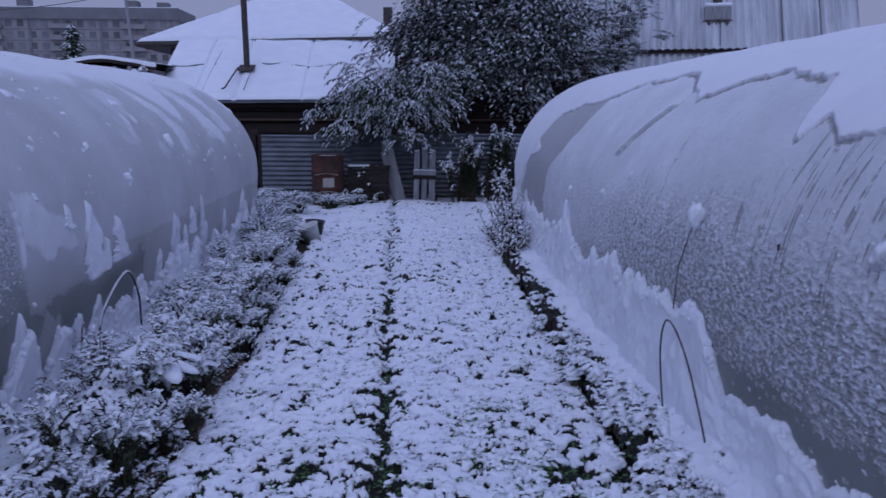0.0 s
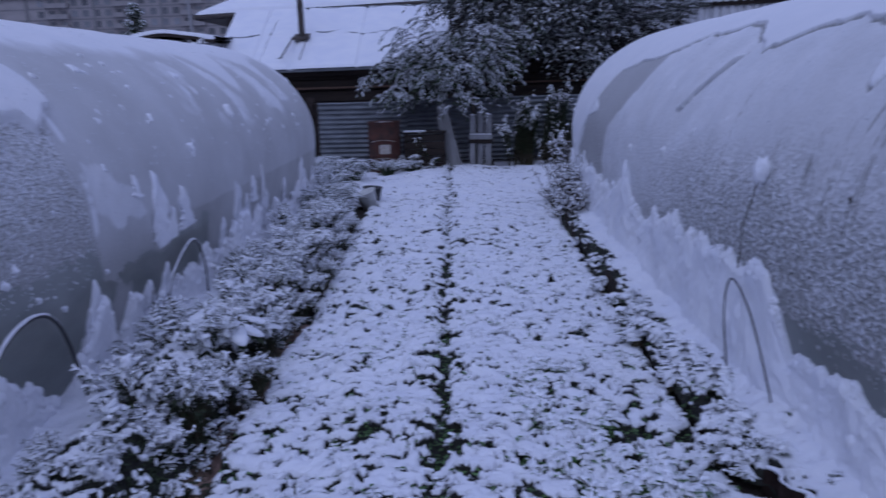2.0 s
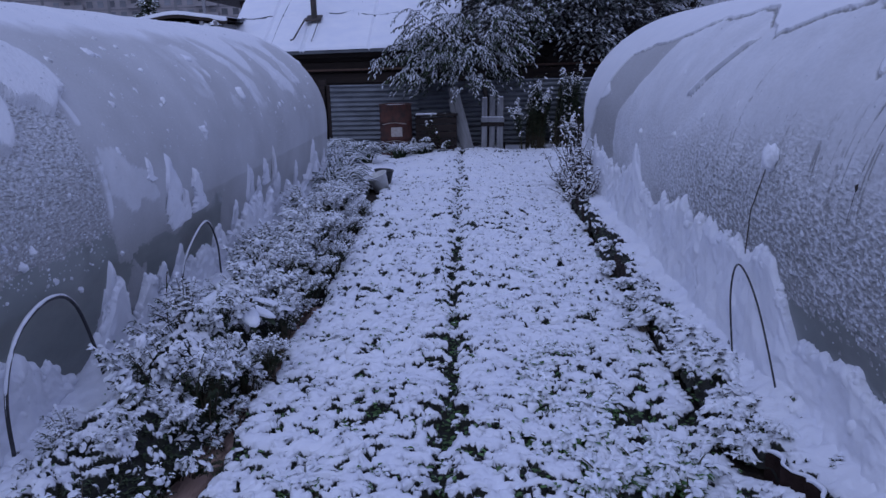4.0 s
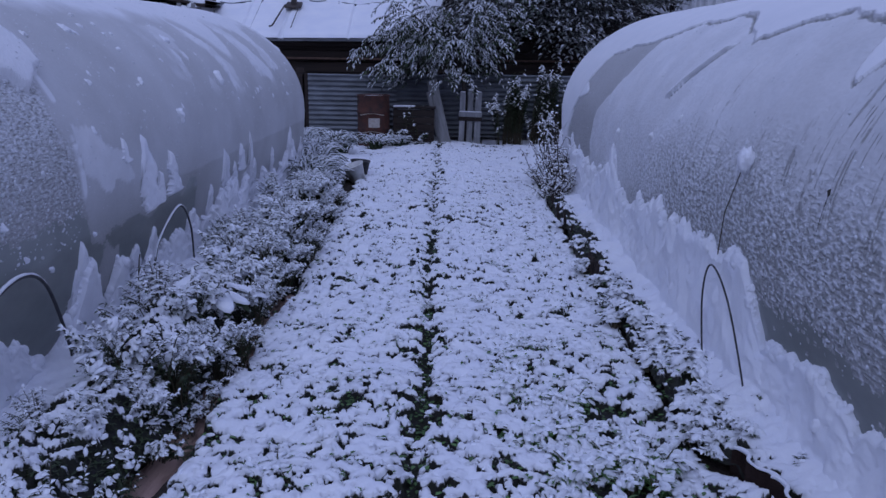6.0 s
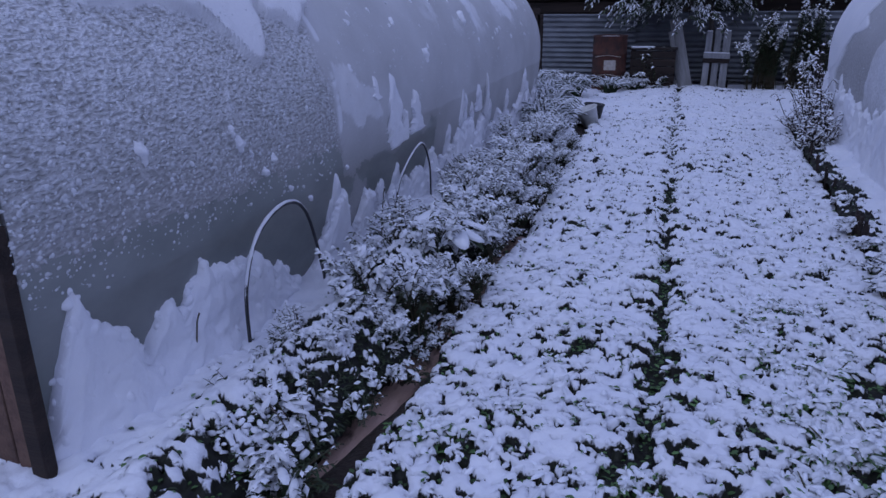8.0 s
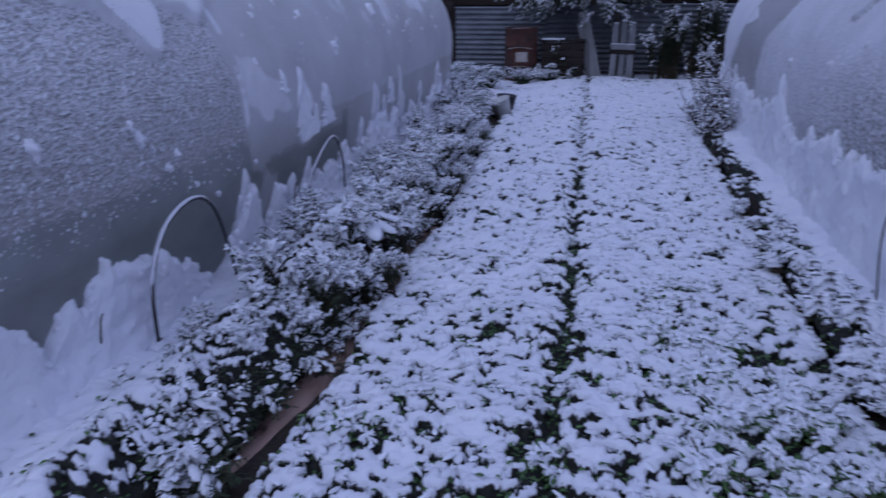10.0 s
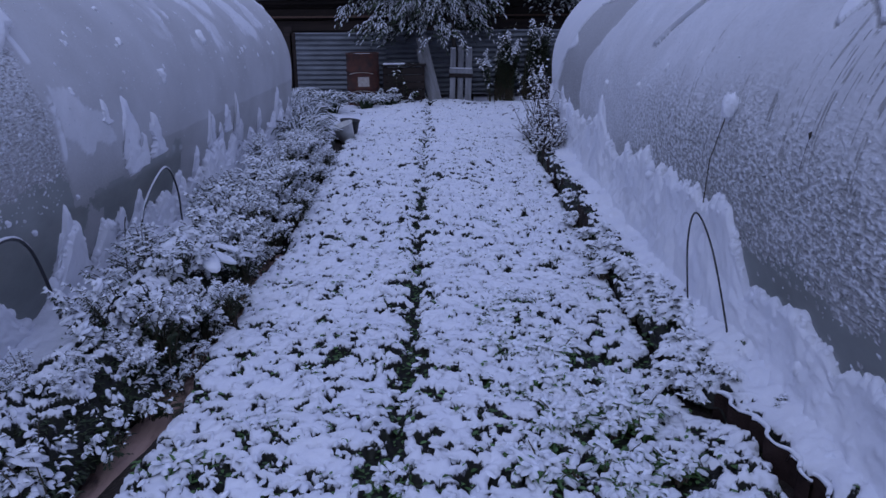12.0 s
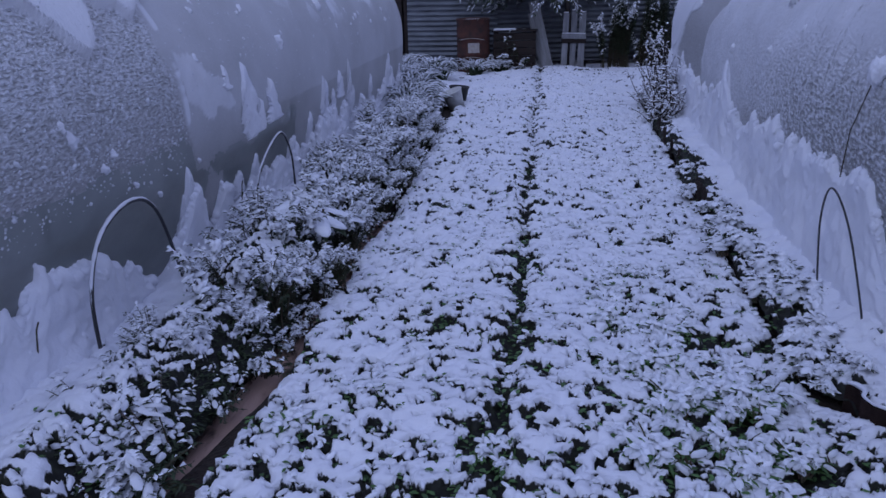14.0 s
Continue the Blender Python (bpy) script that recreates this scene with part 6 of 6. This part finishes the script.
def snow_sheet(name, p00, p10, p11, p01, nu, nv, thick, seed, seams=()):
    """Snow on a roof: a soft uneven sheet between four corners, lower where sheet joints show through."""
    U, W = np.meshgrid(np.linspace(0, 1, nu), np.linspace(0, 1, nv))
    P = ((1 - U) * (1 - W))[..., None] * p00 + (U * (1 - W))[..., None] * p10 + (U * W)[..., None] * p11 + ((1 - U) * W)[..., None] * p01
    nrm = np.cross(np.subtract(p10, p00), np.subtract(p01, p00))
    nrm = nrm / np.linalg.norm(nrm)
    e = np.minimum(np.minimum(U, 1 - U) * 60, np.minimum(W, 1 - W) * 30)
    t = thick * (0.75 + 0.5 * fbm(U * 9, W * 5, seed)) * np.sqrt(np.clip(e, 0, 1)) + 0.004
    for s in seams:
        t = t - thick * 1.5 * np.exp(-((U - s) / 0.0035) ** 2)
    for s in (0.52,):
        t = t - thick * 0.55 * np.exp(-((W - s + 0.012 * np.sign(np.sin(U * 23))) / 0.012) ** 2)
    return mesh(name, (P + t[..., None] * nrm).reshape(-1, 3), grid_faces(nv, nu), SNOW)


shed = thing("shed", "dark timber shed with a snow-covered sheet roof", "shed")
for k in range(8):
    z = 0.1 + k * 0.215
    part("plank", block("plank", (-5.0, 15.05 + 0.01 * (k % 2), z), (4.2, 15.09 + 0.01 * (k % 2), z + 0.2), DARK_WOOD, 0.006), shed)
part("beam", block("beam", (-5.1, 14.95, 1.68), (0.1, 15.05, 1.82), DARK_WOOD, 0.008), shed)
part("rail", block("rail", (-5.0, 14.98, 1.42), (4.2, 15.05, 1.46), BROWN_WOOD, 0.006), shed)
part("side_wall", block("side_wall", (-5.0, 15.1, -0.1), (-4.9, 17.5, 2.2), DARK_WOOD, 0.0), shed)
part("back_wall", block("back_wall", (-4.9, 17.4, -0.1), (4.1, 17.5, 3.0), DARK_WOOD, 0.0), shed)
part("roof", slab("roof", (-5.0, 14.85, 1.80), (-0.25, 14.85, 1.84), (-0.25, 17.6, 3.2), (-5.15, 17.6, 3.2), 0.05, TIN), shed)
part("dark_roof", slab("dark_roof", (-0.24, 14.95, 1.95), (4.2, 14.95, 1.95), (4.2, 17.6, 2.7), (-0.24, 17.6, 2.7), 0.05, DARK_WOOD), shed)
part("roof_snow", snow_sheet("roof_snow", np.array((-5.0, 14.83, 1.81)), np.array((-0.25, 14.83, 1.85)), np.array((-0.25, 17.6, 3.21)), np.array((-5.15, 17.6, 3.21)), 260, 90, 0.035, 3, (0.17, 0.335, 0.345, 0.62, 0.84)), shed, "snow with sheet joints showing through")

for x0, x1, t in ((-3.15, -2.5, 0.55), (-2.4, -1.3, 0.5), (-1.2, -0.4, 0.55), (-3.3, -0.4, 0.97), (-4.95, -4.3, 0.5)):
    part("sheet_lap", tubes("sheet_lap", [([(x, 14.85 + 2.75 * (t + 0.02 * math.sin(x * 7)), 1.83 + 1.38 * (t + 0.02 * math.sin(x * 7)) + 0.03) for x in np.linspace(x0, x1, 12)], 0.02)], TIN, 5), shed)
for x in (-4.05, -2.42, -1.2):
    part("sheet_lap", tubes("sheet_lap", [([(x, 14.9, 1.885), (x - 0.02, 16.2, 2.54), (x, 17.4, 3.13)], 0.016)], TIN, 5), shed)
pipe = thing("stove_pipe", "dark iron stove pipe rising from the shed roof", "chimney", at=Matrix.Translation((-3.34, 16.0, 2.3)))
part("flue", tubes("flue", [([(0, 0, -0.2), (0, 0, 0.6), (-0.01, 0, 1.7), (-0.01, 0, 2.4)], 0.062)], BLACK_PIPE, 14), pipe)
part("flashing", slab("flashing", (-0.16, -0.16, 0.16), (0.16, -0.16, 0.16), (0.16, 0.1, 0.27), (-0.16, 0.1, 0.27), 0.03, BLACK_PIPE), pipe, "dark flashing at the foot")
part("strut", tubes("strut", [([(-0.16, -0.12, 0.2), (-0.2, -0.6, -0.03), (-0.24, -1.0, -0.24), (-0.29, -1.05, -0.26)], 0.016), ([(0.14, -0.12, 0.2), (0.13, -0.6, -0.06), (0.13, -1.05, -0.29)], 0.008)], BLACK_PIPE, 6), pipe)

house = thing("house", "brown house with a snow-covered hipped roof", "house")
part("wall", block("wall", (-6.6, 21.6, -0.1), (-0.6, 27.0, 3.45), BROWN_WALL, 0.0), house)
ev = [(-7.3, 20.95, 3.42), (-0.15, 20.95, 3.62), (-0.15, 27.8, 3.62), (-7.3, 27.8, 3.42)]
rd = [(-3.9, 24.4, 5.25), (-2.7, 24.4, 5.25)]
part("roof", slab("roof", ev[0], ev[1], ev[2], ev[3], 0.1, DARK_WOOD), house, "dark eaves")
ev2 = [np.array((p[0], p[1], p[2] + 0.03)) for p in ev]
rd2 = [np.array((p[0], p[1], p[2] + 0.03)) for p in rd]
for q in ((ev2[0], ev2[1], rd2[1], rd2[0]), (ev2[3], ev2[0], rd2[0], rd2[0] + (0, 0.05, 0)), (ev2[1], ev2[2], rd2[1] + (0, 0.05, 0), rd2[1]), (ev2[2], ev2[3], rd2[0], rd2[1])):
    part("roof_snow", snow_sheet("roof_snow", *q, 80, 40, 0.07, 6), house, "smooth snow on the roof")
part("gutter", tubes("gutter", [([(-7.32, 20.9, 3.38), (-0.15, 20.9, 3.58)], 0.05)], BLACK_PIPE, 8), house)
part("chimney", block("chimney", (-0.75, 25.0, 3.6), (-0.45, 25.3, 4.95), BLACK_PIPE), house)
for k in range(2):
    part("window", block("window", (-5.6 + 2.4 * k, 21.56, 1.3), (-4.5 + 2.4 * k, 21.6, 2.6), GLASS), house)

low = thing("lean_to", "low dark lean-to with snow on its sagging roof", "shed")
xs = np.linspace(-7.6, -4.85, 40)
zc = 2.5 + 0.09 * np.exp(-((xs + 5.9) / 0.5) ** 2) - 0.12 * smooth01(-6.2, -7.6, xs) - 0.06 * smooth01(-5.3, -4.9, xs)
for nm, m, dz, th in (("roof", DARK_WOOD, 0.0, 0.06), ("snow", SNOW, 0.075, 0.07)):
    rows = [np.stack([xs, np.full(40, y), zc + dz + o], -1) for y, o in ((14.9, -th), (14.9, 0), (17.0, 0.02), (17.0, -th))]
    part(nm, mesh(nm, np.array(rows).reshape(-1, 3), grid_faces(4, 40), m), low)
part("wall", block("wall", (-7.5, 14.98, -0.1), (-4.95, 16.9, 2.4), GREY_WOOD), low)
for k in range(4):
    part("rafter", block("rafter", (-5.95 + 0.28 * k, 14.86, 2.25 + 0.04 * (k % 2)), (-5.88 + 0.28 * k, 14.95, 2.45), GREY_WOOD), low)
part("snow_lump", scatter("snow_lump", DOME_T, (np.array([(-5.55, 14.95, 2.33), (-5.3, 14.95, 2.36), (-5.1, 14.95, 2.4)]), np.array([(0.12, 0, 0), (0.1, 0, 0), (0.13, 0, 0)]), np.array([(0, 0.08, 0)] * 3), np.array([(0, 0, 0.08), (0, 0, 0.06), (0, 0, 0.1)])), SNOW), low)

barn = thing("barn", "tall steep roof of ribbed sheets streaked with snow", "barn")
part("wall", block("wall", (3.4, 17.75, -0.1), (10.7, 22.0, 2.55), BROWN_WALL, 0.0), barn)
xs = np.linspace(3.2, 10.85, 600)
wave = 0.03 * np.sin(2 * np.pi * xs / 0.19)
for nm, y0, z0, y1, z1, extra in (("lower_sheet", 17.45, 2.2, 18.0, 3.08, 0.0), ("upper_sheet", 17.93, 3.05, 19.6, 5.9, 0.12)):
    rows = []
    for t in np.linspace(0, 1, 14):
        rows.append(np.stack([xs + 0.01 * math.sin(t * 9), np.full(600, y0 + (y1 - y0) * t) - extra - 0.85 * wave, np.full(600, z0 + (z1 - z0) * t) + 0.5 * wave], -1))
    part(nm, mesh(nm, np.array(rows).reshape(-1, 3), grid_faces(14, 600), GALV), barn, "ribbed sheets with snow in the grooves")
# a dark strip added to draw the shadow cast by the upper sheet's edge
part("batten", block("batten", (3.25, 17.86, 2.96), (10.8, 17.9, 3.06), DARK_WOOD, 0.0), barn, "dark strip for the shade under the overlap")
for x in (4.7, 6.15, 7.62, 9.1, 10.0):
    part("seam", tubes("seam", [([(x, 17.83, 3.1), (x, 19.52, 5.9)], 0.022)], TIN, 5), barn)
part("verge", tubes("verge", [([(10.87, 17.4, 2.2), (10.87, 19.6, 5.9)], 0.04)], TIN, 6), barn)
vent = thing("roof_vent", "dark roof vent standing in a snowy box collar", "vent", at=Matrix.Translation((7.55, 18.42, 4.02)))
part("flue", tubes("flue", [([(0, 0.1, -0.2), (0, -0.02, 0.1), (0, -0.02, 0.75)], 0.12)], BLACK_PIPE, 12), vent)
part("collar", block("collar", (-0.33, -0.24, -0.3), (0.33, 0.12, 0.02), PALE_WOOD, 0.02), vent, "pale box collar")
part("collar_snow", block("collar_snow", (-0.34, -0.25, 0.0), (0.34, 0.11, 0.09), SNOW, 0.035), vent, "snow heaped on the collar")
for k in range(4):
    part("flashing_tooth", slab("flashing_tooth", (-0.3 + 0.16 * k, -0.262, -0.29), (-0.17 + 0.16 * k, -0.262, -0.29), (-0.2 + 0.16 * k, -0.3, -0.4), (-0.26 + 0.16 * k, -0.3, -0.4), 0.02, BLACK_PIPE), vent)
part("apron", block("apron", (-0.36, -0.27, -0.33), (0.36, 0.1, -0.3), BLACK_PIPE, 0.006), vent, "dark flashing under the collar")
# the barn stands at an angle to the garden
turned = Matrix.Translation((4.7, 17.9, 0)) @ Euler((0, 0, radians(-16))).to_matrix().to_4x4() @ Matrix.Diagonal((0.9, 1, 1, 1)) @ Matrix.Translation((-4.7, -17.9, 0))
barn.matrix_basis, vent.matrix_basis = turned, turned @ vent.matrix_basis

# the far block of flats
flats = thing("apartment_block", "distant nine-storey grey panel apartment block", "building")
part("wall", block("wall", (-150, 190, -0.1), (-56.6, 204, 23.6), PANEL, 0.0), flats)
part("parapet", block("parapet", (-150.5, 189.4, 23.6), (-55.6, 205, 26.3), PANEL_DARK, 0.0), flats, "dark technical storey")
part("roof_snow", block("roof_snow", (-150.3, 189.6, 26.3), (-55.8, 204.6, 26.5), SNOW, 0.0), flats)
for x in (-57.5, -66.0, -74.5, -83, -91.5, -100, -108.5, -117, -125.5, -134, -142):
    part("joint", block("joint", (x - 0.35, 189.86, 0), (x + 0.35, 190.0, 23.6), PANEL_DARK, 0.0), flats)
for s in range(1, 9):
    part("ledge", block("ledge", (-150, 189.9, s * 2.65 - 0.12), (-56.6, 190, s * 2.65 + 0.08), PANEL_DARK, 0.0), flats)
pane = block("pane", (-0.75, -0.06, -0.75), (0.75, 0.0, 0.75), GLASS, 0.0)
frame_m = block("window_frame", (-0.85, -0.03, -0.85), (0.85, 0.0, 0.85), PANEL, 0.0)
loggia = block("balcony", (-1.5, -0.9, -1.2), (1.5, 0.0, -0.1), PANEL, 0.0)
for s in range(3, 9):
    for c in range(17):
        x = -59.4 - c * 2.85
        w = part("window", frame_m, flats)
        w.location = (x, 189.95, s * 2.65 + 1.35)
        part("pane", pane, w)
        if c % 6 in (2, 3):
            part("balcony", loggia, flats).location = (x, 189.9, s * 2.65 + 1.35)
for x, h in ((-62, 1.8), (-96, 2.4), (-69.5, 2.2)):
    part("roof_box", block("roof_box", (x, 194, 26.4), (x + 2.6, 197, 26.4 + h), PANEL_DARK, 0.0), flats)

spruce = thing("spruce", "dark young spruce dusted with snow", "tree", at=Matrix.Translation((-25.75, 60, 0)))
part("trunk", tubes("trunk", [([(0, 0, -0.2), (0, 0, 4), (0, 0, 8.2)], [0.14, 0.09, 0.015])], BARK, 8), spruce)
r = np.random.default_rng(9)
o, d, sz = [], [], []
for k in range(2000):
    z = 8.1 - 7.6 * r.random() ** 0.75
    rad = (8.3 - z) * 0.33 * r.uniform(0.3, 1.0) * (0.75 + 0.35 * math.sin(z * 7))
    a = r.uniform(0, 6.28)
    o.append((rad * math.cos(a), rad * math.sin(a), z))
    d.append((math.cos(a), math.sin(a), -0.35 + 0.3 * r.random()))
    sz.append(r.uniform(0.3, 0.55))
o, d, sz = np.array(o), np.array(d), np.array(sz)
part("crown", scatter("crown", LEAF_T, (o, *frames_along(d, np.array([0, 0, 1.0]), sz, 1.2)), LEAF_DARK), spruce)
on = r.random(len(o)) < 0.5
part("snow", scatter("snow", PAD_T, (o[on] + (0, 0, 0.03), *frames_along(d[on], np.array([0, 0, 1.0]), sz[on] * 0.85, 0.9)), SNOW_LEAF), spruce)

pole = thing("utility_pole", "thin leaning utility pole with sagging wires", "pole", at=Matrix.Translation((-14.3, 40, 0)))
part("shaft", tubes("shaft", [([(0.35, 0, -0.2), (0.1, 0, 5), (-0.15, 0, 9.5)], [0.1, 0.08, 0.07])], GREY_WOOD, 8), pole)
part("wire", tubes("wire", [([(-0.05 + t * -14, t * 4, 7.6 - 0.25 * t - 2.2 * t * (1 - t)) for t in np.linspace(0, 1, 12)], 0.018)], BLACK_PIPE, 4), pole)
part("wire", tubes("wire", [([(-0.1 + t * 40, -t * 3, 9.2 - 2.5 * t * (1 - t)) for t in np.linspace(0, 1, 14)], 0.018)], BLACK_PIPE, 4), pole)

far_wood = np.random.default_rng(15)
n = 2600
fx, fy = far_wood.uniform(30, 120, n), far_wood.uniform(95, 120, n)
fz = 2 + 9 * far_wood.random(n) * (0.6 + 0.5 * vnoise(fx * 0.08, fx * 0, 6))
a = far_wood.uniform(0, 6.28, n)
tagged(new("far_wood", scatter("far_wood", PAD_T, (np.stack([fx, fy, fz], -1), *frames_along(np.stack([np.cos(a), np.sin(a), 0.2 + 0 * a], -1), np.array([0, 0, 1.0]), far_wood.uniform(1.2, 2.6, n), 1.5, 2.0)), LEAF_DARK)), "distant dark snowy trees", "trees", kind="stuff")
